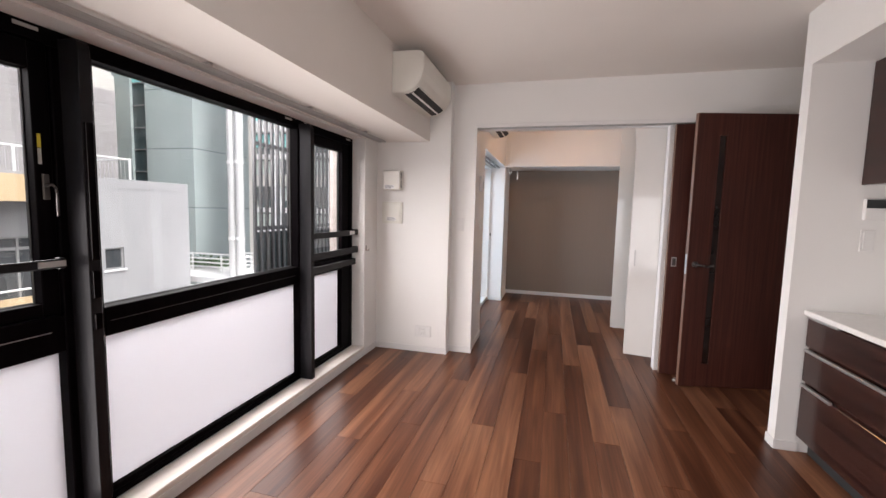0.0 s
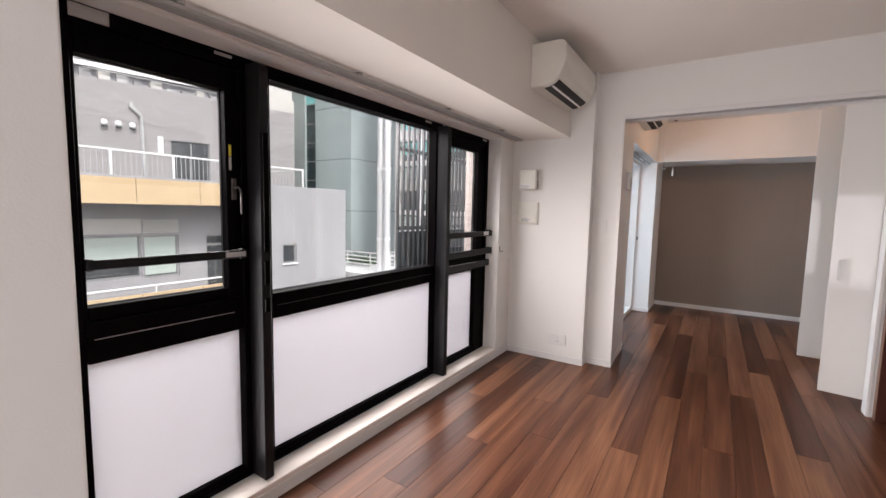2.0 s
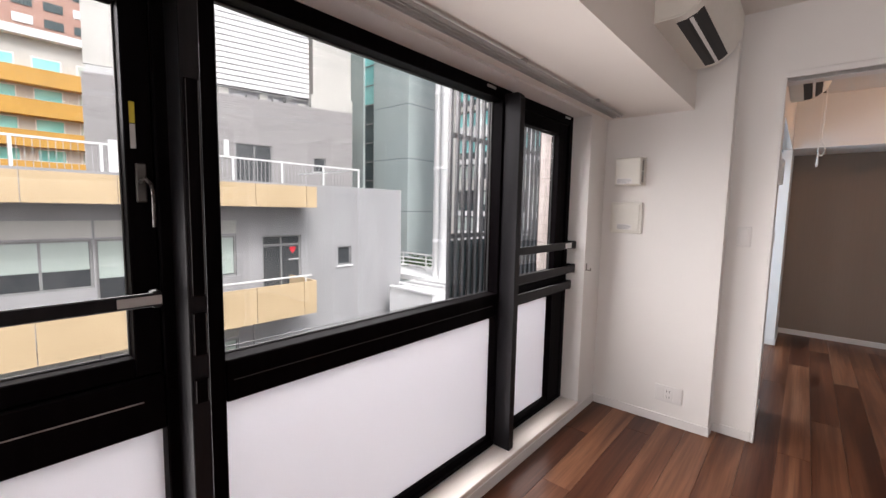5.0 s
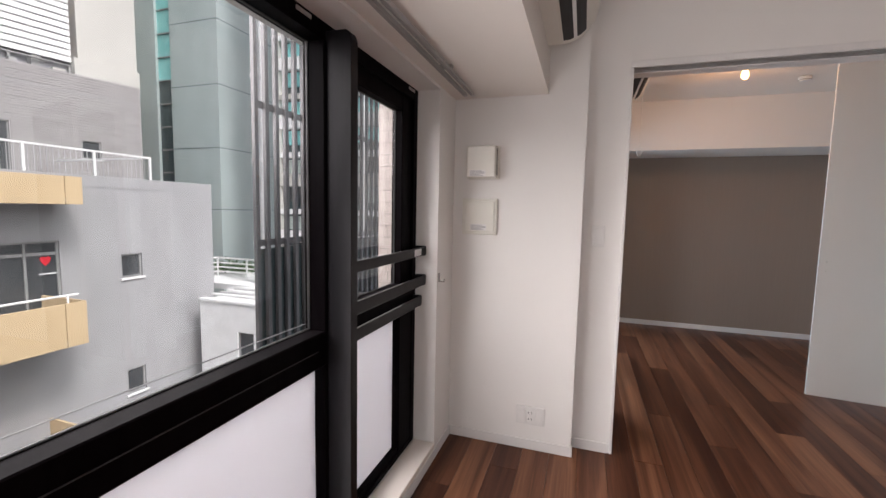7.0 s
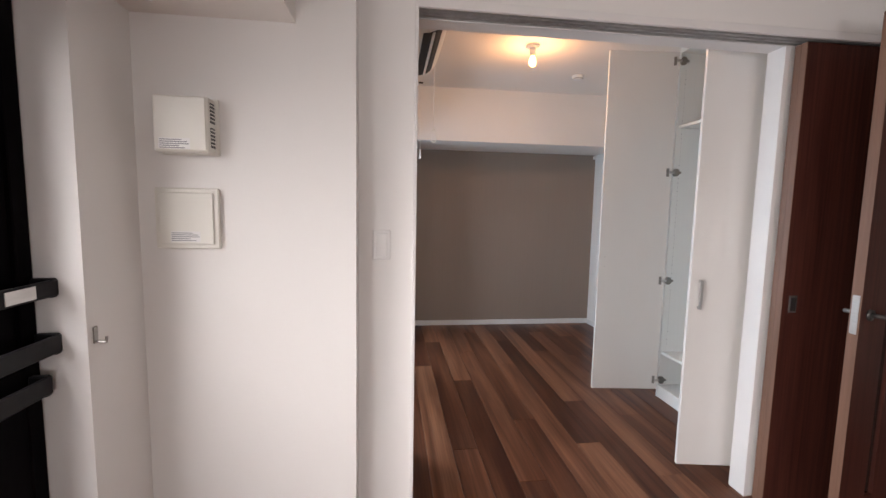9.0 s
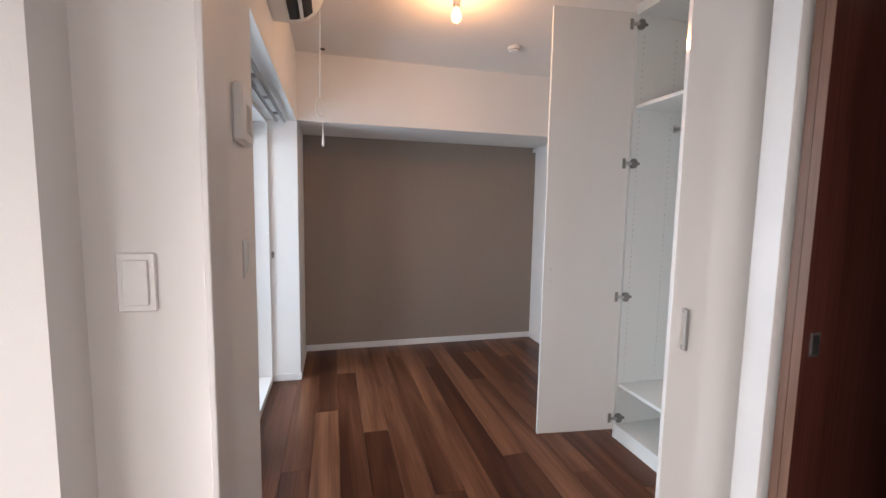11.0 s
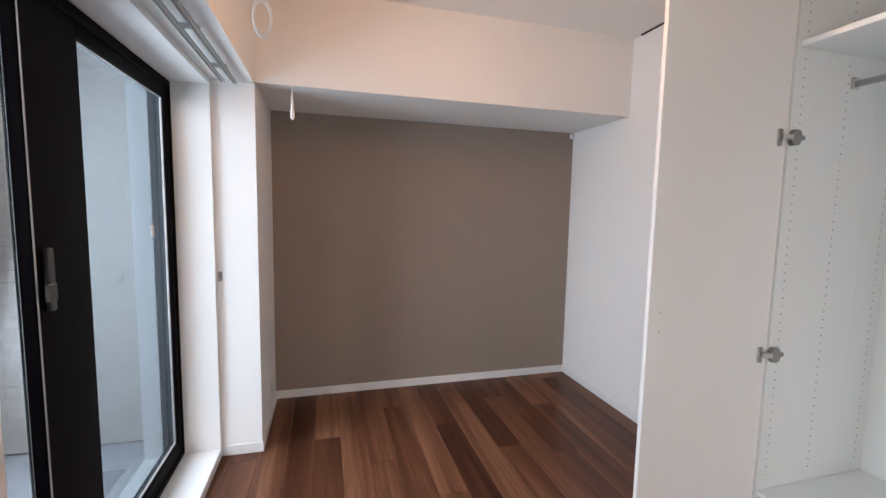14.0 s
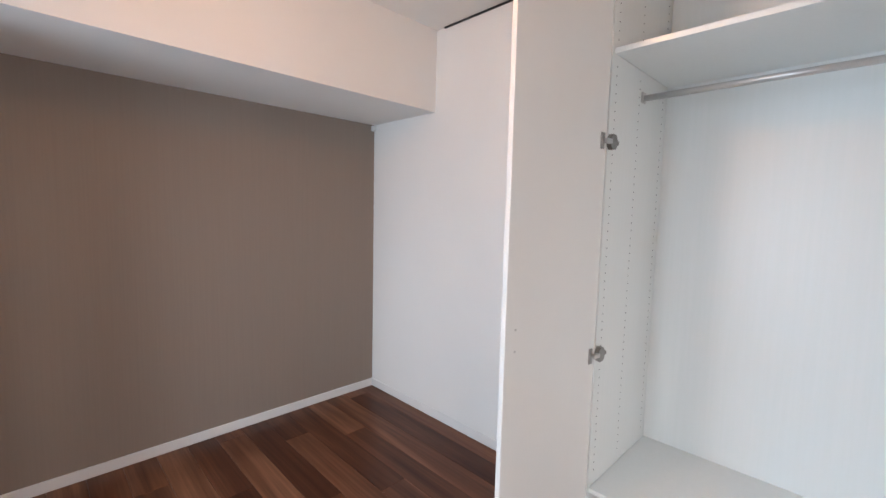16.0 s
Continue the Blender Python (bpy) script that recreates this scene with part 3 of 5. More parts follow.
# hinged door standing open
door = thing("door_1", "open dark walnut door with a narrow glass slit", "door", pose(1.017, 3.845, 0.008, 0, 0, 11.5))
D_W, D_H, D_T = 0.80, 2.20, 0.036
bm = boxes((0.003, 0.176, 0, D_T, 0, D_H), (0.232, D_W, 0, D_T, 0, D_H), (0.176, 0.232, 0, D_T, 0, 0.19), (0.176, 0.232, 0, D_T, 2.03, D_H))
part("leaf", bm, DARKWOOD, door, world_space=False)
part("slit_glass", boxes((0.176, 0.232, 0.014, 0.02, 0.19, 2.03)), material("smoked_glass", (0.02, 0.012, 0.01), 0.15, grain=((5, 5, 5), (0.03, 0.018, 0.014), 0.4, 0.6)), door, "smoked glass slit", world_space=False)
part("edge", boxes((0, 0.0028, 0, D_T, 0, D_H)), DOOREDGE, door, "lighter brown edge band", world_space=False)
part("lock_plate", boxes((-0.002, 0, 0.006, 0.030, 0.93, 1.09)), STEEL, door, "brushed steel lock plate", world_space=False)
for s in (-1, 1):
    y0 = 0 if s < 0 else D_T
    bm = bmesh.new()
    rod(bm, (0.06, y0, 1.01), (0.06, y0 + s * 0.008, 1.01), 0.024, 20)
    rod(bm, (0.06, y0 + s * 0.004, 1.01), (0.06, y0 + s * 0.048, 1.01), 0.009, 12)
    for a, b in (((0.06, 1.01), (0.10, 1.003)), ((0.10, 1.003), (0.14, 1.000)), ((0.14, 1.000), (0.18, 1.008))):
        rod(bm, (a[0], y0 + s * 0.046, a[1]), (b[0], y0 + s * 0.046, b[1]), 0.0085, 12)
    part("lever_handle", bm, DARKMETAL if s < 0 else STEEL, door, "metal lever handle", world_space=False, smooth=True)
ds = thing("door_stop", "small round chrome magnetic door stop on the floor", "door stop", pose(1.03, 3.97, 0.0))
part("base", lathe(bmesh.new(), [(0.024, 0), (0.024, 0.006), (0.018, 0.012), (0.006, 0.013)], (0, 0, 0.0)), STEEL, ds, world_space=False, smooth=True)
part("catch", box(bmesh.new(), -0.012, 0.012, -0.004, 0.004, 0.012, 0.028, bevel=0.002), STEEL, ds, world_space=False)

# ---------------------------------------------------------------- wall fittings of the living room
def wall_box(name, label, x0, x1, z0, z1, y, depth, lip, bars):
    t = thing(name, label, "panel box", pose((x0 + x1) / 2, y, z0))
    part("body", B(x0, x1, y - depth, y, z0, z1, bevel=0.004), PLASTIC, t)
    part("cover", B(x0 + lip, x1 - lip, y - depth - 0.008, y - depth + 0.001, z0 + lip, z1 - lip, bevel=0.003), PLASTIC, t)
    bx0, bx1, bz = bars
    sheet = part("label_sheet", B(bx0 - 0.003, bx1 + 0.003, y - depth - 0.0088, y - depth - 0.0078, bz - 0.003, bz + 0.033), WHITEPLASTIC, t, "white printed label")
    for i, cut in enumerate((0.012, 0.030, 0.0, 0.006, 0.022)):
        part("print_line", B(bx0, bx1 - cut, y - depth - 0.0095, y - depth - 0.0086, bz + 0.0065 * i, bz + 0.0028 + 0.0065 * i), INK, sheet, "unreadable grey print")
    return t


b1 = wall_box("alarm_box", "ivory plastic service box fixed on the wall", -1.642, -1.473, 1.588, 1.768, AY, 0.072, 0.004, (-1.62, -1.53, 1.598))
part("backplate", B(-1.646, -1.462, AY - 0.014, AY - 0.001, 1.583, 1.773, bevel=0.003), PLASTIC, b1)
for z in (1.606, 1.687):
    vent = part("side_vent", B(-1.4735, -1.4722, AY - 0.054, AY - 0.018, z, z + 0.066), GASKET, b1, "dark side vent")
    for i in range(5):
        part("vent_rib", B(-1.4722, -1.4705, AY - 0.054, AY - 0.018, z + 0.008 + 0.012 * i, z + 0.012 + 0.012 * i), PLASTIC, vent)
wall_box("breaker_panel", "ivory flush wiring panel with a framed lid", -1.675, -1.467, 1.262, 1.472, AY, 0.020, 0.016, (-1.62, -1.53, 1.29))


def outlet(m, name="wall_socket"):
    o = thing(name, "white double socket plate low on the wall", "socket", m, group="sockets")
    pl = part("plate", box(bmesh.new(), -0.082, 0.082, -0.008, 0, 0, 0.11, bevel=0.003), WHITEPLASTIC, o, world_space=False)
    for dx in (-0.05, 0.0, 0.05):
        f = part("insert", box(bmesh.new(), dx - 0.02, dx + 0.02, -0.011, -0.007, 0.014, 0.096, bevel=0.002), WHITEPLASTIC, o, world_space=False)
        for dz in (0.036, 0.075) if dx == 0.0 else ():
            part("slots", boxes((dx - 0.010, dx - 0.007, -0.0118, -0.0108, dz - 0.006, dz + 0.006), (dx + 0.007, dx + 0.010, -0.0118, -0.0108, dz - 0.007, dz + 0.007)), DARKHOLE, f, world_space=False)
    return o


so = outlet(pose(-1.235, AY, 0.152))
copy_thing(so, pose(BX + 0.001, 6.98, 0.20, 0, 0, 90))


def switch(m):
    o = thing("light_switch", "white wide rocker light switch plate", "switch", m, group="light switches")
    part("plate", box(bmesh.new(), -0.035, 0.035, -0.007, 0, 0, 0.12, bevel=0.003), WHITEPLASTIC, o, world_space=False)
    part("rocker", box(bmesh.new(), -0.022, 0.022, -0.012, -0.006, 0.014, 0.106, bevel=0.002), WHITEPLASTIC, o, world_space=False)
    return o


sw = switch(pose(-0.910, CY, 1.21))
copy_thing(sw, pose(BX, 4.53, 1.205, 0, 0, 90))
rc = thing("ac_remote_holder", "white wall remote control with printed label", "remote control", pose(BX, 4.487, 1.605, 0, 0, 90))
part("body", box(bmesh.new(), -0.075, 0.075, -0.028, 0, 0, 0.16, bevel=0.006), WHITEPLASTIC, rc, world_space=False)
label_sheet = part("label_sheet", box(bmesh.new(), -0.03, 0.062, -0.0288, -0.0278, 0.02, 0.118), CORD, rc, "white printed sheet", world_space=False)
for i in range(12):
    part("print_line", boxes((-0.025, 0.057 - 0.012 * (i % 3), -0.0296, -0.0287, 0.028 + 0.007 * i, 0.031 + 0.007 * i)), INK, label_sheet, "unreadable grey print", world_space=False)


def air_conditioner(m, width, label):
    """Local: x along the wall from 0 to width, y out of the wall (negative), z up from its underside."""
    a = thing("air_conditioner", label, "air conditioner", m, group="wall air conditioners")
    prof = [(0, 0.0), (0, 0.285), (-0.19, 0.285), (-0.222, 0.276), (-0.237, 0.25), (-0.240, 0.19), (-0.234, 0.14), (-0.218, 0.095), (-0.192, 0.055), (-0.155, 0.022), (-0.11, 0.004), (-0.07, 0.0)]
    bm = prism(bmesh.new(), prof, "x", 0.0, width)
    bmesh.ops.bevel(bm, geom=[e for e in bm.edges if abs(e.verts[0].co.x - e.verts[1].co.x) < 1e-6], offset=0.006, segments=2, affect='EDGES')
    part("body", bm, PLASTIC, a, world_space=False)
    part("outlet_gap", prism(bmesh.new(), [(-0.078, -0.0015), (-0.111, 0.0022), (-0.1565, 0.0202), (-0.1815, 0.0425), (-0.16, 0.05), (-0.10, 0.02)], "x", 0.06, width - 0.05), DARKHOLE, a, "dark air outlet", world_space=False)
    part("louvre", prism(bmesh.new(), [(-0.126, 0.007), (-0.140, 0.0125), (-0.142, 0.0095), (-0.128, 0.004)], "x", 0.065, width - 0.055), WHITEPLASTIC, a, world_space=False)
    return a


air_conditioner(pose(-1.205, 3.0, 2.235, 0, 0, 90), 0.80, "white wall air conditioner with its outlet flap open")
air_conditioner(pose(BX, 4.56, 2.30, 0, 0, 90), 0.80, "white wall air conditioner over the bedroom window")

# ---------------------------------------------------------------- kitchen behind the wing wall
def kitchen_unit(y0, y1):
    k = thing("kitchen_drawer_unit", "glossy dark walnut kitchen drawer unit", "kitchen unit", pose(1.70, (y0 + y1) / 2, 0), group="kitchen drawer units")
    part("body", B(1.452, 2.05, y0, y1, 0.10, 0.838), KITCHENWOOD, k)
    part("plinth", B(1.50, 2.02, y0, y1, 0, 0.10), DARKHOLE, k)
    for z0, z1, grip in ((0.105, 0.425, 0.27), (0.450, 0.635, None), (0.660, 0.832, 0.27)):
        d = part("drawer_front", B(1.430, 1.450, y0 + 0.003, y1 - 0.003, z0, z1, bevel=0.005), KITCHENWOOD, k)
        part("handle", B(1.416, 1.434, y1 - 0.02 - (grip or y1 - y0 - 0.04), y1 - 0.02, z1 - 0.004, z1 + 0.014, bevel=0.003), STEEL, d, "aluminium grip rail")


kitchen_unit(2.09, 2.985)
kitchen_unit(1.18, 2.085)
kitchen_unit(0.27, 1.175)
single("kitchen_worktop", B(1.412, 2.068, 0.24, 2.994, 0.842, 0.872, bevel=0.004), STONE, "white stone kitchen worktop", "worktop")
for y0, y1 in ((2.09, 2.994), (1.18, 2.085)):
    u = thing("kitchen_wall_cabinet", "dark walnut kitchen wall cabinet", "cabinet", pose(1.80, (y0 + y1) / 2, 1.60), group="kitchen wall cabinets")
    part("body", B(1.640, 2.06, y0, y1, 1.605, 2.273), KITCHENWOOD, u)
    part("door", B(1.618, 1.638, y0 + 0.002, y1 - 0.002, 1.60, 2.268, bevel=0.002), KITCHENWOOD, u)
wall("wall_kitchen_back", [(2.07, 2.15, SOUTH, 2.997, 0, 2.275)])
ic = thing("intercom", "white intercom panel with a dark screen", "intercom", pose(1.75, 2.997, 1.405))
part("body", B(1.638, 1.85, 2.972, 2.997, 1.405, 1.525, bevel=0.004), WHITEPLASTIC, ic)
part("screen", B(1.643, 1.81, 2.969, 2.973, 1.472, 1.520), SCREEN, ic, "dark screen")
copy_thing(sw, pose(1.675, 2.997, 1.23))

# ---------------------------------------------------------------- bedroom window
bw = thing("window_2", "black framed sliding balcony window", "window", pose(-1.25, 5.7, 0.05), kind="structure")
BFX = -1.19
part("outer_frame", frame_ring(bmesh.new(), BFX - 0.10, BFX, BW0 + 0.003, BW1 - 0.003, 0.055, 2.052, 0.04, 0.045, 0.03), BLACK, bw)
for y0, y1, x, left, right, lock in ((BW0 + 0.043, 5.70, BFX - 0.085, 0.06, 0.12, False), (5.52, BW1 - 0.043, BFX - 0.042, 0.285, 0.045, True)):
    bm = bmesh.new()
    box(bm, x, x + 0.036, y0, y0 + left, 0.085, 2.007, bevel=0.003)
    box(bm, x, x + 0.036, y1 - right, y1, 0.085, 2.007, bevel=0.003)
    box(bm, x, x + 0.036, y0 + left, y1 - right, 0.085, 0.155, bevel=0.003)
    box(bm, x, x + 0.036, y0 + left, y1 - right, 1.957, 2.007, bevel=0.003)
    s = part("sash", bm, BLACK, bw)
    ob = part("pane", B(x + 0.004, x + 0.010, y0 + left, y1 - right, 0.155, 1.957), HAZE if lock else DIMGLASS, s, "veiled glass pane" if lock else "glass pane")
    ob.visible_shadow = False
    part("glazing_bead", frame_ring(bmesh.new(), x + 0.011, x + 0.022, y0 + left, y1 - right, 0.155, 1.957, 0.005, 0.005), ALU, s, "thin silver glazing bead")
    if lock:
        part("crescent_lock", boxes((x + 0.036, x + 0.052, 5.56, 5.585, 1.12, 1.30), (x + 0.048, x + 0.060, 5.535, 5.575, 1.15, 1.20), bevel=0.003), DARKMETAL, s, "dark crescent lock")
        part("stile_line", B(x + 0.036, x + 0.0375, 5.524, 5.530, 0.09, 2.0), ALU, s, "thin silver edge line")
        part("window_tag", B(x + 0.011, x + 0.013, 6.40, 6.43, 1.27, 1.33), WHITEPLASTIC, s, "small white tag on the glass")
single("window_sill", B(BFX, BX - 0.212, BW0 + 0.002, BW1 - 0.002, 0.03, 0.055, bevel=0.004), TRIM, "white window sill low above the floor", "window sill", kind="structure")
base("baseboard", BX - 0.219, BX - 0.214, BW0 + 0.002, BW1 - 0.011, 0.029)

# ---------------------------------------------------------------- bedroom ceiling fittings
bl = thing("pendant_bulb", "lit bare warm bulb in a white ceiling socket", "ceiling lamp", pose(0.146, 5.485, 2.40))
part("rose", lathe(bmesh.new(), [(0.045, 0), (0.05, 0.008), (0.05, 0.018), (0.03, 0.022)], (0.146, 5.485, BCEIL - 0.022)), WHITEPLASTIC, bl, smooth=True)
part("socket", lathe(bmesh.new(), [(0.020, 0), (0.022, 0.01), (0.022, 0.05), (0.015, 0.055)], (0.146, 5.485, BCEIL - 0.075)), WHITEPLASTIC, bl, smooth=True)
part("bulb", lathe(bmesh.new(), [(0.004, 0), (0.018, 0.006), (0.027, 0.022), (0.028, 0.036), (0.022, 0.058), (0.014, 0.075)], (0.146, 5.485, BCEIL - 0.152)), BULB, bl, "glowing warm bulb", smooth=True)
sd = thing("smoke_detector", "small white round smoke detector", "smoke detector", pose(0.772, 6.098, BCEIL))
part("body", lathe(bmesh.new(), [(0.030, -0.036), (0.042, -0.030), (0.048, -0.016), (0.05, 0.0)], (0.772, 6.098, BCEIL)), WHITEPLASTIC, sd, smooth=True)
part("grille", ring(bmesh.new(), (0.772, 6.098, BCEIL - 0.026), Matrix.Identity(3), 0.043, 0.002), GASKET, sd)
c1 = thing("drying_pole_hook", "white cord with an open loop hanging from the ceiling", "cord", pose(-0.585, 5.365, 1.83))
part("cord", rod(bmesh.new(), (-0.585, 5.365, 1.97), (-0.585, 5.365, BCEIL), 0.004, 8), CORD, c1)
part("loop", ring(bmesh.new(), (-0.585, 5.365, 1.917), Euler((radians(90), 0, radians(20))).to_matrix(), 0.022, 0.0036, squash=2.0), CORD, c1, smooth=True)
c2 = thing("pull_cord", "white pull cord with a drop handle", "cord", pose(-0.596, 6.553, 1.89))
part("cord", rod(bmesh.new(), (-0.596, 6.553, 2.01), (-0.596, 6.553, BCEIL), 0.002, 8), CORD, c2)
part("handle", lathe(bmesh.new(), [(0.005, 0), (0.0105, 0.010), (0.011, 0.03), (0.006, 0.09), (0.003, 0.13)], (-0.596, 6.553, 1.89)), WHITEPLASTIC, c2, smooth=True)
part("anchor", B(-0.616, -0.576, 6.543, 6.563, BCEIL - 0.012, BCEIL, bevel=0.003), GASKET, c2)
single("picture_rail_clip", B(RX - 0.035, RX - 0.003, GY - 0.03, GY - 0.002, 2.045, 2.085, bevel=0.004), WHITEPLASTIC, "small white sensor in the corner under the beam", "sensor")
# near-black strip on the wall, painting the shadow of the ceiling joint
single("ceiling_gap_shade", B(RX - 0.012, RX - 0.001, 5.34, 6.59, BCEIL - 0.009, BCEIL - 0.001), DARKHOLE, "thin dark strip in place of the shaded gap along the ceiling edge", "gap", kind="structure")

# ---------------------------------------------------------------- closet with open doors
cl = thing("closet", "white built-in closet with both doors open and empty shelves", "closet", pose(1.45, 4.8, 0))
X0, Y0, Y1, TOP = 1.178, 4.29, 5.284, 2.575
part("side_panel", B(X0, CB - 0.004, Y0, Y0 + 0.018, 0.075, TOP), CLOSETWHITE, cl)
part("side_panel", B(X0, RX, Y1, Y1 + 0.020, 0.0, TOP), CLOSETWHITE, cl)
part("side_panel", B(RX + 0.0005, CB - 0.004, Y1, Y1 + 0.020, 0.0, TOP), CLOSETWHITE, cl)
part("back_panel", B(CB - 0.012, CB - 0.004, Y0 + 0.018, Y1, 0.075, TOP - 0.02), CLOSETWHITE, cl)
part("top_panel", B(X0, CB - 0.004, Y0 + 0.018, Y1, TOP - 0.02, TOP), CLOSETWHITE, cl)
part("bottom_panel", B(X0, CB - 0.012, Y0 + 0.018, Y1, 0.075, 0.095), CLOSETWHITE, cl)
part("plinth", B(X0 + 0.004, CB - 0.012, Y0, Y1, 0, 0.074), CLOSETWHITE, cl)
part("filler", B(X0 + 0.004, CB - 0.004, Y0, Y1 + 0.02, TOP + 0.001, BCEIL - 0.001), CLOSETWHITE, cl)
for z, x in ((0.34, X0 + 0.008), (2.028, X0 + 0.015)):
    part("shelf", B(x, CB - 0.013, Y0 + 0.019, Y1 - 0.001, z, z + 0.02, bevel=0.0015), CLOSETWHITE, cl)
rail = part("hanging_rail", rod(bmesh.new(), (1.48, Y0 + 0.02, 1.925), (1.48, Y1 - 0.002, 1.925), 0.0125, 16), ALU, cl, "grey metal hanging rail", smooth=True)
for y in (Y0 + 0.019, Y1 - 0.009):
    part("rail_cup", B(1.462, 1.498, y, y + 0.008, 1.905, 1.95, bevel=0.003), ALU, rail)
bm = bmesh.new()
for x in (X0 + 0.045, X0 + 0.27, CB - 0.06):
    for i in range(64):
        z = 0.42 + 0.032 * i
        if not 2.0 < z < 2.07:
            rod(bm, (x, Y1 - 0.0012, z), (x, Y1 + 0.002, z), 0.0028, 6)
holes = part("pin_holes", bm, INK, cl, "rows of small shelf pin holes")
tagged(holes, kind="stuff")


def closet_door(hinge_xy, turn, width, inner):
    """A door leaf from its hinge along local x; inner side at +1 or -1 of local y carries the hinges."""
    d = part("door", bmesh.new(), GLOSSWHITE, cl, "open glossy white door", world_space=False)
    d.matrix_local = BASE[cl].inverted() @ pose(*hinge_xy, 0.065, 0, 0, turn)
    t = 0.020
    data = mesh("door", box(bmesh.new(), 0, width, -t / 2, t / 2, 0, 2.495, bevel=0.0015), GLOSSWHITE if inner else CLOSETWHITE)
    d.data = data
    BASE[d] = Matrix()
    for z in (0.075, 0.845, 1.645, 2.43):
        y = inner * t / 2
        h = part("hinge", box(bmesh.new(), 0.020, 0.040, y, y + inner * 0.006, z - 0.030, z + 0.030, bevel=0.002), NICKEL, d, "dark nickel cup hinge", world_space=False)
        bm = prism(bmesh.new(), [(-0.048, z - 0.010), (-0.040, z - 0.026), (-0.018, z - 0.028), (-0.006, z - 0.014), (-0.006, z + 0.014), (-0.018, z + 0.028), (-0.040, z + 0.026), (-0.048, z + 0.010)], "y", y - inner * 0.002, y + inner * 0.016)
        part("mounting_plate", bm, NICKEL, d, world_space=False)
        part("hinge_tail", box(bmesh.new(), -0.066, -0.047, y, y + inner * 0.014, z - 0.008, z + 0.008, bevel=0.003), NICKEL, d, world_space=False)
        part("hinge_arm", box(bmesh.new(), -0.012, 0.026, y + inner * 0.005, y + inner * 0.020, z - 0.009, z + 0.009, bevel=0.003), STEEL, d, "bright steel arm", world_space=False)
    y = -inner * t / 2
    bm = boxes((width - 0.055, width - 0.043, y - inner * 0.026, y - inner * 0.014, 0.86, 1.01), (width - 0.055, width - 0.043, y - inner * 0.015, y, 0.86, 0.872), (width - 0.055, width - 0.043, y - inner * 0.015, y, 0.998, 1.01))
    part("handle", bm, STEEL, d, "slim nickel bar handle", world_space=False)
    for z in (0.945, 1.015):
        part("screw", rod(bmesh.new(), (width - 0.045, inner * t / 2, z), (width - 0.045, inner * (t / 2 + 0.002), z), 0.004, 10), STEEL, d, world_space=False)
    return d


closet_door((1.165, 5.292), 173.7, 0.50, 1)
closet_door((1.165, 4.305), 171.0, 0.50, -1)

# ---------------------------------------------------------------- outside
CONCRETE = material("grey_render", (0.39, 0.385, 0.395), 0.9, grain=((1.6, 1.6, 0.5), (0.345, 0.34, 0.35), 0.35, 0.65))
BRICKGREY = material("grey_brick_face", (0.41, 0.39, 0.39), 0.9, grain=((1.2, 1.2, 9), (0.34, 0.322, 0.322), 0.35, 0.65))
BEIGE = material("beige_panel", (0.62, 0.47, 0.29), 0.7, grain=((1, 0.7, 1), (0.56, 0.42, 0.255), 0.35, 0.65), bump=(30, 0.1))
AMBER = material("amber_balcony", (0.62, 0.34, 0.07), 0.7, grain=((0.5, 0.3, 0.5), (0.54, 0.29, 0.06), 0.35, 0.65))
PALE = material("pale_panel", (0.60, 0.585, 0.55), 0.8, grain=((0.4, 0.4, 0.4), (0.53, 0.515, 0.48), 0.35, 0.65))
PAINTED = material("grey_painted_metal", (0.55, 0.55, 0.55), 0.5, grain=((3, 3, 3), (0.42, 0.42, 0.42), 0.4, 0.6))
WHITEMETAL = material("white_painted_metal", (0.86, 0.86, 0.86), 0.5, grain=((3, 3, 3), (0.78, 0.78, 0.78), 0.4, 0.6))
GREENSTONE = material("green_grey_stone", (0.50, 0.575, 0.565), 0.3, grain=((0.9, 0.9, 0.5), (0.41, 0.475, 0.465), 0.3, 0.68))
# teal stands for the sky mirrored in panes, put into their colour
SKYTEAL = material("teal_sky_glass", (0.22, 0.62, 0.62), 0.12, grain=((0.6, 0.6, 0.4), (0.32, 0.72, 0.70), 0.35, 0.65))
SLATE = material("slate_glass", (0.05, 0.075, 0.08), 0.12, grain=((0.6, 0.6, 0.4), (0.08, 0.11, 0.115), 0.35, 0.65))
DARKGLASS = material("dark_office_glass", (0.045, 0.05, 0.055), 0.12, grain=((0.8, 0.8, 0.5), (0.09, 0.095, 0.10), 0.35, 0.65))
BLIND = material("pale_green_blind", (0.50, 0.57, 0.53), 0.5, grain=((0.6, 0.6, 6), (0.45, 0.52, 0.48), 0.35, 0.65))
GREYMETAL = material("grey_window_metal", (0.30, 0.30, 0.30), 0.5, grain=((2, 2, 2), (0.25, 0.25, 0.25), 0.4, 0.6))
ASPHALT = material("asphalt", (0.05, 0.05, 0.052), 0.95, grain=((0.6, 0.6, 0.6), (0.065, 0.065, 0.066), 0.35, 0.65), bump=(40, 0.5))
TILE = material("cream_facade_tile", (0.56, 0.50, 0.455), 0.4, grain=((14, 14, 14), (0.47, 0.415, 0.375), 0.35, 0.65), bump=(60, 0.1))
JOINT = material("tile_joint", (0.34, 0.31, 0.29), 0.95, grain=((20, 20, 20), (0.30, 0.275, 0.255), 0.4, 0.6))
LOUVRE = material("dark_balcony_fin", (0.06, 0.06, 0.062), 0.4, grain=((10, 10, 2), (0.08, 0.08, 0.083), 0.4, 0.6))
PINK = material("pink_tower", (0.50, 0.30, 0.24), 0.8, grain=((0.3, 0.3, 0.3), (0.43, 0.25, 0.2), 0.35, 0.65))
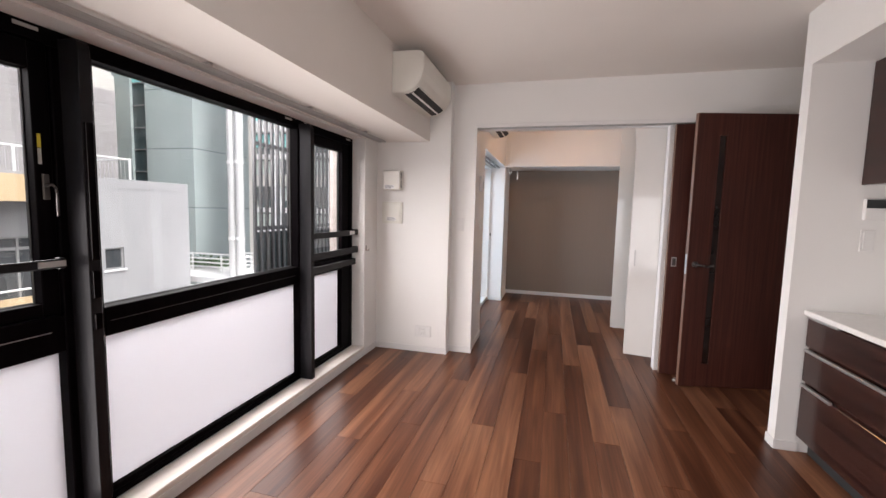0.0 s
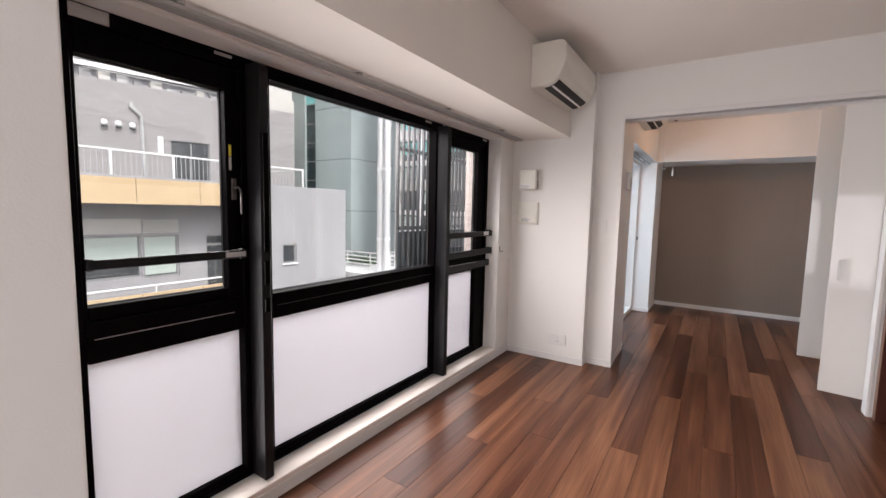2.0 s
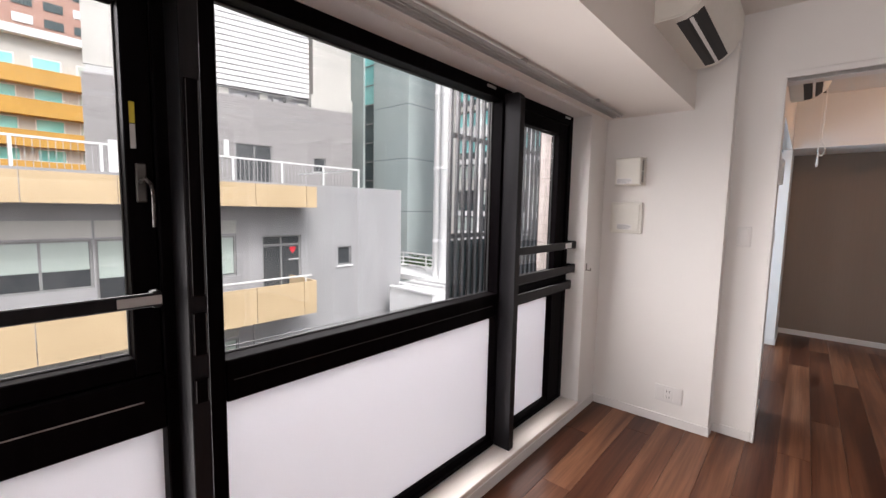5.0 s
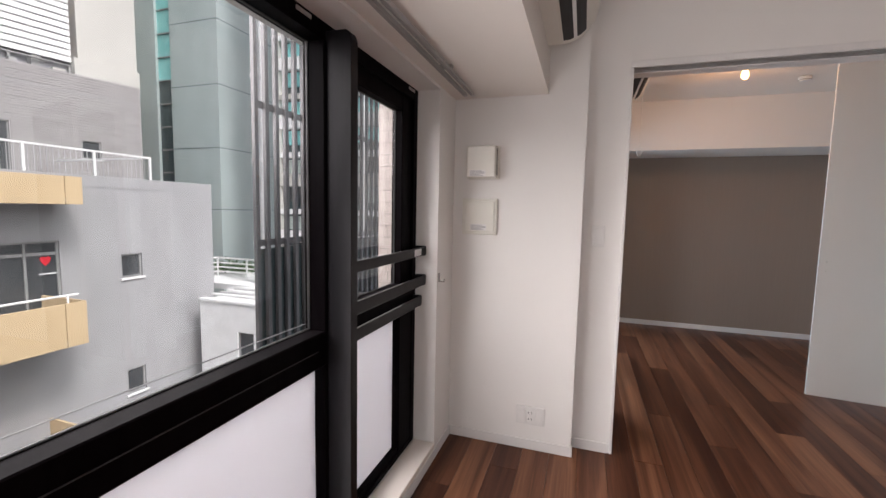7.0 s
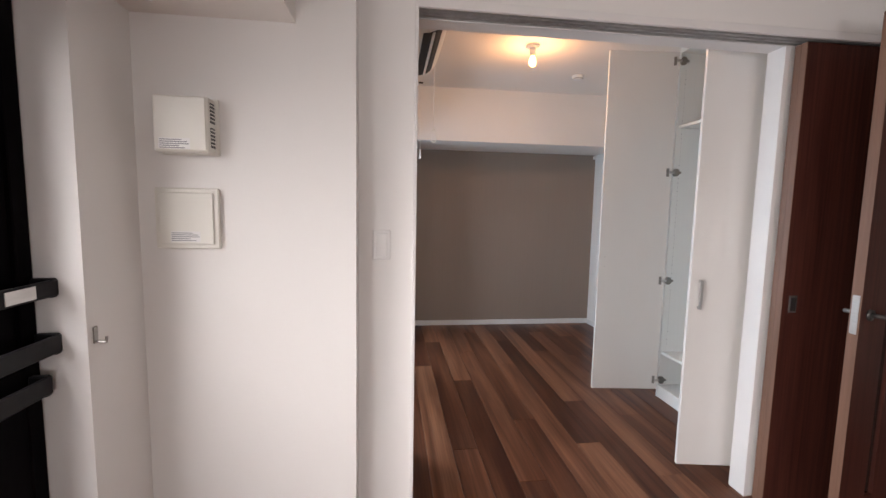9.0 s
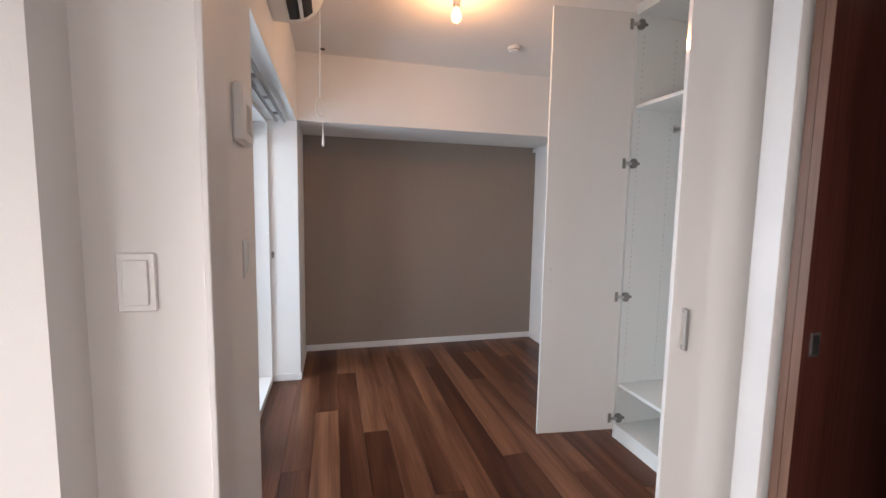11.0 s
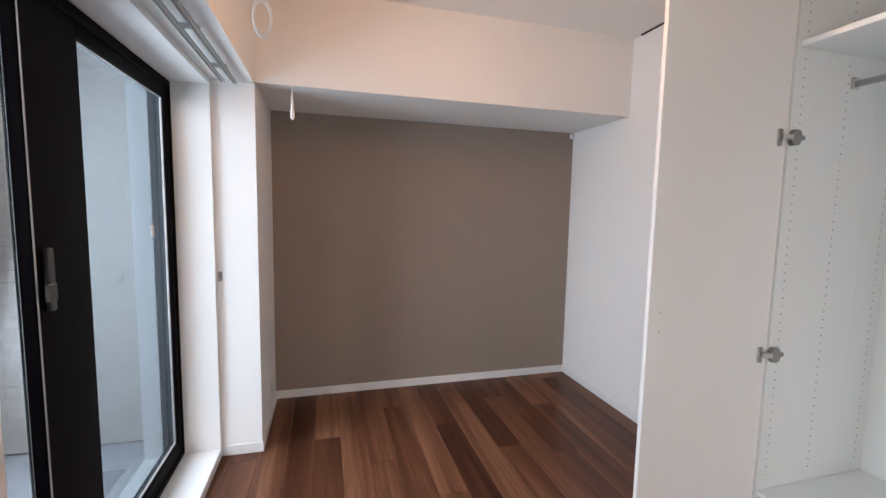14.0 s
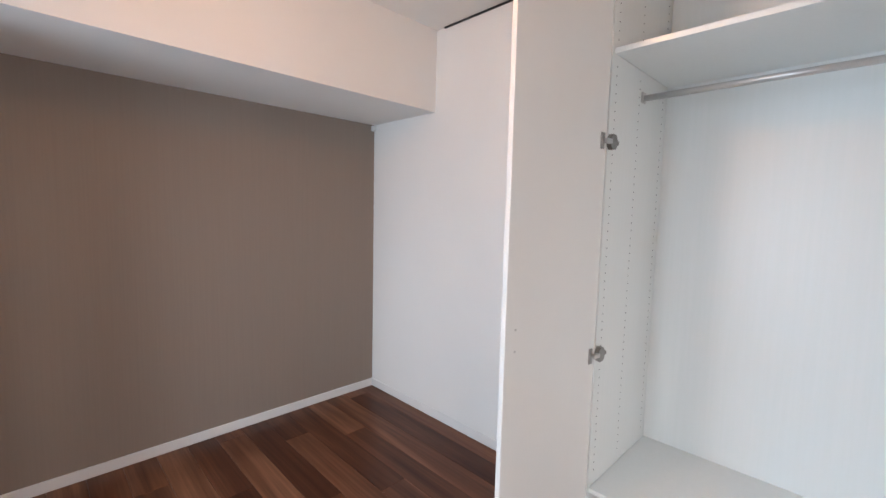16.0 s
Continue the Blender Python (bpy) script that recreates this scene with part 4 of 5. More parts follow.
LEAF = material("roof_greenery", (0.07, 0.12, 0.045), 0.8, grain=((6, 6, 6), (0.04, 0.08, 0.03), 0.35, 0.65))

single("ground", boxes((-600, 600, -600, 600, -9.3, -9.0)), ASPHALT, "dark asphalt ground far below the flat", "ground", kind="structure")


def holed(bm, x0, x1, y0, y1, z0, z1, holes):
    """A wall in the y-z plane with rectangular openings (y0, y1, z0, z1)."""
    ys = sorted({y0, y1, *(v for h in holes for v in h[:2])})
    zs = sorted({z0, z1, *(v for h in holes for v in h[2:])})
    for a, b in zip(ys, ys[1:]):
        for c, d in zip(zs, zs[1:]):
            if not any(h[0] <= (a + b) / 2 <= h[1] and h[2] <= (c + d) / 2 <= h[3] for h in holes):
                box(bm, x0, x1, a, b, c, d)
    bmesh.ops.remove_doubles(bm, verts=bm.verts, dist=1e-4)
    return bm


def outside_window(parent, x, y0, y1, z0, z1, bars=(), blind=0.0, pane=None, sill=True, frame_mat=None):
    """A window set back in an opening of a wall whose face is at x; bars: upright bars along y; blind: share of the height that a blind covers."""
    w = part("window", frame_ring(bmesh.new(), x - 0.12, x - 0.05, y0, y1, z0, z1, 0.05, 0.05), frame_mat or GREYMETAL, parent)
    part("pane", B(x - 0.10, x - 0.08, y0 + 0.05, y1 - 0.05, z0 + 0.05, z1 - 0.05), pane or DARKGLASS, w)
    for y in bars:
        part("bar", B(x - 0.12, x - 0.045, y - 0.025, y + 0.025, z0 + 0.05, z1 - 0.05), frame_mat or GREYMETAL, w)
    if blind:
        part("blind", B(x - 0.079, x - 0.07, y0 + 0.06, y1 - 0.06, z1 - 0.05 - blind * (z1 - z0 - 0.1), z1 - 0.05), BLIND, w, "pale green roller blind")
    if sill:
        part("sill", B(x - 0.10, x + 0.05, y0 - 0.05, y1 + 0.05, z0 - 0.06, z0 - 0.005), WHITEMETAL, w)
    return w


def place(ob, k, x, y, z):
    """Sets a far building: grown k times about the world's origin, then moved."""
    ob.matrix_world = Matrix.Translation((x, y, z)) @ Matrix.Diagonal((k, k, k, 1)) @ ob.matrix_world


# the block across the street
AX = -13.1
blk = thing("office_building", "grey rendered office block with beige balconies", "building", pose(-16, 4, -9.0))
ledge = []
for dz in (0.0, -3.05, -6.1):
    ledge += [(-2.6, -0.7, -0.72 + dz, 0.42 + dz, (-1.7,), 0.75), (-0.6, 0.9, -0.72 + dz, 0.42 + dz, (), 0.62), (0.95, 2.80, -0.72 + dz, 0.42 + dz, (1.9,), 0.62),
              (2.85, 3.55, -1.45 + dz, 0.42 + dz, (), 0.5), (3.60, 5.10, -0.72 + dz, 0.42 + dz, (), 0.60), (5.14, 6.05, -0.78 + dz, 0.40 + dz, (), 0.97)]
doors = [(6.83, 8.12, -1.50 + dz, 0.36 + dz) for dz in (0.0,)]
small = [(9.55, 10.13, -0.785, -0.12), (9.57, 10.10, -4.17, -3.45), (9.57, 10.10, -7.2, -6.5)]
holes = [w[:4] for w in ledge] + doors + small
part("wall", holed(bmesh.new(), AX - 0.30, AX, -14.0, 12.6, -9.0, 2.0, holes), CONCRETE, blk)
part("side_wall", B(-19.0, AX - 0.305, 12.3, 12.6, -9.0, 2.0), CONCRETE, blk)
part("core", B(-19.0, AX - 0.9, -14.0, 12.29, -9.0, 1.70), DARKGLASS, blk)
part("coping", B(AX - 0.32, AX + 0.015, 8.2, 12.62, 1.70, 1.72), CONCRETE, blk)
for y0, y1, z0, z1, bars, bl_ in ledge:
    outside_window(blk, AX, y0, y1, z0, z1, bars, bl_, sill=False)
for dz in (0.0, -3.05):
    for y0, y1 in ((-2.6, -0.7), (-0.6, 0.9), (0.95, 2.8), (2.85, 3.55), (3.6, 5.1)):
        part("spandrel", B(AX - 0.02, AX + 0.03, y0, y1, 0.47 + dz, 0.86 + dz), PALE, blk)
    bm = bmesh.new()
    for i in range(9):
        box(bm, AX - 0.02, AX + 0.035, 5.14, 6.05, 0.47 + dz + 0.042 * i, 0.495 + dz + 0.042 * i)
    part("vent_louvre", bm, PALE, blk)
part("paper_notice", B(AX - 0.068, AX - 0.06, 4.76, 5.02, -0.40, -0.22), WHITEPLASTIC, blk, "white paper notice behind glass")
w = outside_window(blk, AX, 6.83, 8.12, -1.5, 0.36, (7.45,), sill=False)
part("transom", B(AX - 0.12, AX - 0.045, 6.88, 8.07, 0.02, 0.09), GREYMETAL, w)
part("sticker", prism(bmesh.new(), [(7.74, -0.06), (7.80, -0.01), (7.86, -0.04), (7.92, -0.01), (7.98, -0.06), (7.93, -0.16), (7.86, -0.24), (7.79, -0.16)], "x", AX - 0.078, AX - 0.072), RED, w, "red sticker on the glass")
part("push_bar", B(AX - 0.05, AX - 0.03, 7.7, 8.05, -0.44, -0.41), WHITEMETAL, w)
for y0, y1, z0, z1 in small:
    outside_window(blk, AX, y0, y1, z0, z1)
part("downpipe", rod(bmesh.new(), (AX + 0.05, 6.5, -9.0), (AX + 0.05, 6.5, -1.8), 0.04, 10), CONCRETE, blk)
# balconies with beige panels
for x, y1, z0, z1, joints in ((-12.10, 8.10, 1.25, 1.885, (8.10, 7.74, 6.19, 4.66, 3.13, 1.60, 0.07, -1.46, -3.0, -4.6)), (-11.60, 7.75, -1.90, -0.92, (7.75, 7.33, 5.93, 4.50, 3.07, 1.64, 0.21, -1.22, -2.65, -4.1)), (-11.60, 7.75, -4.95, -3.97, (7.75, 7.33, 5.93, 4.50, 3.07, 1.64, 0.21, -1.22, -2.65, -4.1))):
    balc = part("balcony", B(x - 0.02, AX, -4.6, y1 - 0.02, z0 + 0.03, z0 + 0.16), CONCRETE, blk)
    for a, b in zip(joints, joints[1:]):
        part("panel", B(x - 0.06, x, b + 0.008, a - 0.008, z0, z1, bevel=0.004), BEIGE, balc)
    part("panel", B(AX, x - 0.062, y1 - 0.06, y1, z0, z1, bevel=0.004), BEIGE, balc)
    if z0 < 1:
        part("rail", rod(bmesh.new(), (x - 0.12, -4.6, z1 + 0.16), (x - 0.12, y1 - 0.1, z1 + 0.16), 0.025, 8), WHITEMETAL, balc)
        for k in range(5):
            part("rail_post", rod(bmesh.new(), (x - 0.12, y1 - 0.3 - 2.6 * k, z0 + 0.1), (x - 0.12, y1 - 0.3 - 2.6 * k, z1 + 0.16), 0.02, 8), WHITEMETAL, balc)
place(blk, 1.018, 0.0, 0.13, 0.09)
# roof terrace railing
rl = thing("terrace_railing", "white metal railing round the roof terrace", "railing", pose(-14.3, 5, 1.7))
part("top_rail", B(-14.33, -14.27, -6.0, 11.55, 2.85, 2.90), WHITEMETAL, rl)
part("top_rail", B(-18.8, -14.33, 11.50, 11.55, 2.85, 2.90), WHITEMETAL, rl)
part("bottom_rail", B(-14.32, -14.28, -6.0, 11.55, 1.98, 2.01), WHITEMETAL, rl)
bar = mesh("baluster", B(-0.006, 0.006, -0.006, 0.006, 0, 0.9), PAINTED)
for i in range(128):
    ob = new("baluster", bar)
    ob.parent = rl
    ob.location = (0, 6.48 - 0.135 * i, 0.27)
post = mesh("post", B(-0.03, 0.03, -0.03, 0.03, 0, 1.1), WHITEMETAL)
for i in range(11):
    ob = new("post", post)
    ob.parent = rl
    ob.location = (0.0, 6.52 - 1.62 * i, 0.06)
single("notice_board", B(-14.26, -14.22, 3.55, 3.95, 1.85, 3.0, bevel=0.01), WHITEMETAL, "white board fixed on the terrace railing", "sign")

# set-back brick storey and the louvred plant screen, turned a little from the street
BXX = -18.8
up = thing("upper_storey", "grey brick set-back storey with roof plant screen", "building", pose(-21, 9, 1.70))
part("wall", holed(bmesh.new(), BXX - 0.3, BXX, 3.93, 14.62, 1.70, 6.20, [(9.05, 10.6, 1.9, 4.15), (12.57, 13.18, 3.10, 3.78)]), BRICKGREY, up)
part("core", prism(bmesh.new(), [(BXX - 0.8, 4.3), (BXX - 0.8, 14.4), (BXX - 6.0, 14.4), (BXX - 6.0, 9.5)], "z", 1.70, 6.15), DARKGLASS, up)
part("course", B(BXX, BXX + 0.02, 3.93, 14.62, 5.47, 5.51), CONCRETE, up)
for n, z in enumerate(1.80 + 0.1 * i for i in range(44)):
    if not 5.42 < z < 5.53:
        spans = [(3.95, 14.6)]
        if z < 4.2:
            spans = [(3.95, 9.0), (10.65, 14.6)] if not 3.05 < z < 3.82 else [(3.95, 9.0), (10.65, 12.5), (13.25, 14.6)]
        part("brick_course", boxes(*[(BXX, BXX + 0.012 + 0.006 * (n % 3), y0, y1, z + 0.015, z + 0.09) for y0, y1 in spans]), BRICKGREY, up)
outside_window(up, BXX, 9.05, 10.6, 1.9, 4.15, (9.85,), sill=False)
outside_window(up, BXX, 12.57, 13.18, 3.10, 3.78)
part("wall_light", B(BXX, BXX + 0.14, 8.57, 8.78, 3.50, 4.22, bevel=0.02), WHITEMETAL, up)
for y in (6.83, 7.27, 7.73):
    part("vent_cap", lathe(bmesh.new(), [(0.10, 0), (0.11, 0.08), (0.10, 0.18), (0.05, 0.22)], (BXX + 0.12, y, 4.43)), WHITEMETAL, up, smooth=True)
bm = rod(bmesh.new(), (BXX + 0.12, 7.72, 5.28), (BXX + 0.12, 8.05, 4.95), 0.06, 10)
rod(bm, (BXX + 0.12, 8.05, 4.98), (BXX + 0.12, 8.08, 1.8), 0.06, 10)
rod(bm, (BXX + 0.12, 7.72, 5.24), (BXX + 0.12, 7.72, 5.44), 0.09, 10)
part("rain_pipe", bm, PAINTED, up)
PX = BXX - 1.0
part("penthouse", B(PX - 2.0, PX, 3.95, 5.93, 6.74, 9.9), PALE, up)
for y0, y1 in ((3.97, 4.92), (4.96, 5.91)):
    part("parapet_panel", B(PX - 0.1, PX, y0, y1, 6.21, 6.72), PAINTED, up)
part("screen_backing", B(PX - 0.5, PX - 0.3, 5.96, 12.74, 6.3, 11.2), material("screen_shade", (0.34, 0.34, 0.36), 0.8, grain=((2, 2, 2), (0.28, 0.28, 0.30), 0.4, 0.6)), up)
slat = mesh("slat", B(-0.03, 0.03, -3.38, 3.38, 0, 0.19), WHITEMETAL)
for i in range(18):
    ob = new("slat", slat)
    ob.parent = up
    ob.location = (PX - 0.06 + 21, 0.35, 5.15 + 0.245 * i)
for y in (6.0, 7.6, 9.3, 11.0, 12.7):
    part("screen_post", B(PX - 0.2, PX - 0.14, y - 0.04, y + 0.04, 6.2, 11.2), GREYMETAL, up)
rngp = random.Random(5)
for i in range(11):
    y = 6.2 + i * 0.58
    part("plant_unit", B(PX + 0.05, PX + 0.5, y, y + rngp.uniform(0.2, 0.42), 6.19, 6.35 + rngp.uniform(0.0, 0.35)), (GREYMETAL, PALE, PAINTED)[i % 3], up)
part("plant_pipe", rod(bmesh.new(), (PX + 0.6, 6.3, 6.62), (PX + 0.6, 12.5, 6.55), 0.03, 8), GREYMETAL, up)
part("stair_tower", B(PX - 4, PX, 12.93, 14.97, 7.04, 14.0), PALE, up)
part("stair_tower_base", B(PX - 4, PX + 0.2, 12.75, 14.98, 6.15, 7.03), PALE, up)
up.matrix_world = Matrix.Translation((-18.8, 14.7, 0)) @ pose(0, 0, 0, 0, 0, -13) @ Matrix.Translation((18.8, -14.7, 0)) @ up.matrix_world

# tall green-grey building with a glazed strip
gb = thing("stone_tower", "tall green-grey stone building with a narrow glass strip", "building", pose(-25, 20, -9.0))
part("wall", boxes((-32, -23.35, 18.7, 30, -9, 34), (-22.30, -19.1, 18.7, 30, -9, 34), (-23.35, -22.30, 19.2, 30, -9, 34)), GREENSTONE, gb)
for i in range(26):
    z = -2.0 + 1.22 * i
    # upper panes carry the painted sky reflection, lower ones the dark glass
    p = part("pane", B(-23.35, -22.30, 18.85, 18.9, z + 0.03, z + 1.19), SKYTEAL if z > 6.6 else SLATE, gb)
    part("mullion", B(-23.35, -22.30, 18.78, 18.92, z - 0.03, z + 0.03), GREYMETAL, gb)
for z in (-2.3, 0.9, 4.1, 7.3, 10.5, 13.7, 16.9):
    part("joint", boxes((-22.29, -19.098, 18.694, 18.702, z, z + 0.03), (-19.104, -19.095, 18.70, 30, z, z + 0.03)), SLATE, gb)
place(gb, 0.914, 0.05, 0.20, 0.38)
for x in (-12.42, -12.06):
    pp = thing("vent_pipe", "tall white ventilation pipe on the next building", "pipe", pose(x, 14.15, -9), group="white vent pipes")
    part("tube", rod(bmesh.new(), (x, 14.15, -9), (x, 14.15, 24), 0.155, 14), WHITEMETAL, pp, smooth=True)
    for z in range(-3, 22, 3):
        part("collar", rod(bmesh.new(), (x, 14.15, z), (x, 14.15, z + 0.12), 0.185, 14), WHITEMETAL, pp)
# striped building beyond the fins
sb = thing("striped_building", "white building with bands of windows and balconies", "building", pose(-6, 17, -9))
part("wall", B(-13.6, 6, 16.9, 20, -9, 24), SLATE, sb)
for i in range(27):
    z = -8.5 + 1.2 * i
    part("band", B(-13.6, 6, 16.6, 16.89, z, z + (0.5 if i % 2 else 0.22)), WHITEMETAL if i % 3 else PALE, sb)
    for k in range(6):
        x = -13.5 + 1.35 * k
        part("window", B(x, x + 1.15, 16.78, 16.89, z + 0.55, z + 1.12), SKYTEAL if z > 3.2 else (BLIND if (i + k) % 2 else DARKGLASS), sb)
for i in range(14):
    part("pier", B(-13.6 + 1.35 * i, -13.42 + 1.35 * i, 16.55, 16.89, -9, 24), WHITEMETAL if i % 2 else PALE, sb)

# low white building in front of the tower, with a railed deck behind its roof
lr = thing("low_roof", "low white building with a railed roof deck", "building", pose(-12, 12, -9))
part("wall", boxes((-12.75, -11.25, 11.85, 16.4, -9, -1.69), (-10.60, -10.5, 11.85, 16.4, -9, -1.69), (-11.25, -10.60, 11.85, 16.4, -2.58, -1.69), (-11.25, -10.60, 11.85, 16.4, -9, -3.45), (-11.25, -10.60, 12.05, 16.4, -3.45, -2.58)), WHITEMETAL, lr)
w = part("window", boxes((-11.25, -11.20, 11.92, 11.98, -3.45, -2.58), (-10.65, -10.60, 11.92, 11.98, -3.45, -2.58), (-11.20, -10.65, 11.92, 11.98, -2.63, -2.58), (-11.20, -10.65, 11.92, 11.98, -3.45, -3.40)), GREYMETAL, lr)
part("pane", B(-11.20, -10.65, 11.95, 11.97, -3.40, -2.63), DARKGLASS, w)
part("coping", B(-12.75, -10.45, 11.80, 12.0, -1.688, -1.60, bevel=0.01), WHITEMETAL, lr)
for k in range(4):
    part("roof_pipe", rod(bmesh.new(), (-12.7, 12.3 + 0.32 * k, -1.55), (-10.6, 12.2 + 0.30 * k, -1.52 + 0.03 * (k % 2)), 0.045, 8), PAINTED if k % 2 else WHITEMETAL, lr)
part("deck", B(-18.0, -12.2, 13.6, 16.4, -1.688, -1.48), WHITEMETAL, lr)
for z in (-0.72, -0.92, -1.10, -1.28):
    part("rail", rod(bmesh.new(), (-15.2, 14.9, z), (-12.2, 14.9, z), 0.03, 8), WHITEMETAL, lr)
    part("rail", rod(bmesh.new(), (-15.2, 13.7, z), (-15.2, 14.9, z), 0.03, 8), WHITEMETAL, lr)
    part("rail", rod(bmesh.new(), (-13.9, 15.9, z), (-12.2, 15.9, z), 0.03, 8), WHITEMETAL, lr)
for x, y in ((-15.2, 13.7), (-15.2, 14.9), (-13.7, 14.9), (-12.2, 14.9), (-13.9, 15.9), (-13.3, 15.9), (-12.75, 15.9), (-12.2, 15.9)):
    part("rail_post", rod(bmesh.new(), (x, y, -1.48), (x, y, -0.72), 0.035, 8), WHITEMETAL, lr)
bm = bmesh.new()
rngl = random.Random(3)
for i in range(420):
    c = Vector((rngl.uniform(-17.5, -14.2), rngl.uniform(15.2, 16.3), -1.40 + abs(rngl.gauss(0, 0.2))))
    m3 = Euler((rngl.uniform(0, 6), rngl.uniform(0, 6), rngl.uniform(0, 6))).to_matrix()
    vs = [bm.verts.new(c + m3 @ Vector(v)) for v in ((-0.11, 0, 0), (0, -0.05, 0.02), (0.11, 0, 0), (0, 0.05, 0.02))]
    bm.faces.new(vs)
single("roof_shrubs", bm, LEAF, "green shrubs on the railed roof", "shrubs", kind="stuff")

# flats with amber balconies and a pink tower far off
fl = thing("apartment_block", "apartment block with long amber balconies", "building", pose(-64, 4, -9))
part("wall", B(-70, -61.2, -12, 13, -9, 17.2), PALE, fl)
part("roof_edge", B(-70, -60.3, -12, 13.3, 17.2, 18.0), WHITEMETAL, fl)
for i in range(8):
    z = 12.5 - 3.07 * i
    bal = part("balcony", B(-61.19, -60, -12, 13, z, z + 1.6), AMBER, fl)
    for k in range(7):
        y = -11.0 + 3.5 * k
        w = part("window", frame_ring(bmesh.new(), -61.2, -61.12, y, y + 2.3, z + 1.62, z + 2.95, 0.1, 0.1), WHITEMETAL, fl)
        part("pane", B(-61.19, -61.15, y + 0.1, y + 2.2, z + 1.7, z + 2.9), SKYTEAL if k % 3 else BLIND, w)
tw = thing("tower_block", "distant pink residential tower", "building", pose(-125, 20, -9))
part("wall", B(-140, -120, 8, 38, -9, 62), PINK, tw)
for i in range(9):
    for k in range(6):
        z, y = 26 + 3.4 * i, 10 + 4.6 * k
        part("window", B(-120, -119.85, y, y + 3.0, z, z + 1.7), WHITEMETAL if (i + k) % 3 == 0 else SLATE, tw)

place(fl, 1.0, 0, 0.19, 0.5)

# balcony of the flat: upright fins, parapet, tiled end walls
bf = thing("balcony_fin_screen", "dark upright metal fins along the balcony edge", "screen", pose(-2.83, 5.3, -0.3))
fin = mesh("fin", B(-0.013, 0.013, -0.015, 0.015, -0.6, 3.6, bevel=0.002), LOUVRE)
for i in range(40):
    ob = new("fin", fin)
    ob.parent = bf
    ob.location = (0, 3.565 + 0.0885 * i - 5.3, 0)
for z in (1.16, 1.98):
    part("cross_rail", B(-2.849, -2.835, 3.56, 7.04, z, z + 0.04), LOUVRE, bf)
part("parapet", B(-2.875, -2.85, 3.60, 7.04, -0.9, 1.14), SLATE, bf, "dark glass parapet")
single("balcony_floor", B(-2.95, BFX - 0.105, BY + 0.001, 7.36, -0.30, -0.06), CONCRETE, "grey balcony floor outside the bedroom", "balcony floor", kind="structure")
single("window_lintel", B(-2.12, -2.037, W0 - 0.2, 3.575, 2.056, 2.20), PALE, "pale outer lintel over the window", "lintel", kind="structure")


def tiled(name, x0, x1, y, z0, z1, w, h, label):
    """A wall facing -y, faced with small tiles proud of dark joints."""
    single(name, B(x0, x1, y + 0.0025, y + 0.14, z0, z1), JOINT, label, "wall", kind="structure")
    verts, faces = [], []
    row, z = 0, z0
    while z < z1 - 0.01:
        x = x0 - (w / 2 if row % 2 else 0)
        while x < x1:
            a, b = max(x + 0.002, x0), min(x + w - 0.002, x1)
            if b - a > 0.01:
                n = len(verts)
                for yy in (y + 0.003, y):
                    verts += [(a, yy, z + 0.002), (b, yy, z + 0.002), (b, yy, z + h - 0.002), (a, yy, z + h - 0.002)]
                faces += [(n + 4, n + 5, n + 6, n + 7), (n, n + 4, n + 7, n + 3), (n + 1, n + 2, n + 6, n + 5), (n, n + 1, n + 5, n + 4), (n + 3, n + 7, n + 6, n + 2)]
            x += w
        z += h
        row += 1
    data = bpy.data.meshes.new("tiles")
    data.from_pydata(verts, [], faces)
    data.materials.append(TILE)
    ob = new("facade_tiles", data)
    ob.location = (0, 0, 0)
    tagged(ob, "cream glazed facade tiles on the outer wall", "tiles", kind="stuff")


tiled("wall_balcony_end", -2.95, BX - 0.61, 7.05, -0.05, 2.62, 0.21, 0.068, "tiled end wall of the balcony")
tiled("wall_window_return", -2.036, -1.955, 3.58, -0.3, 2.6, 0.11, 0.062, "tiled return beside the window")

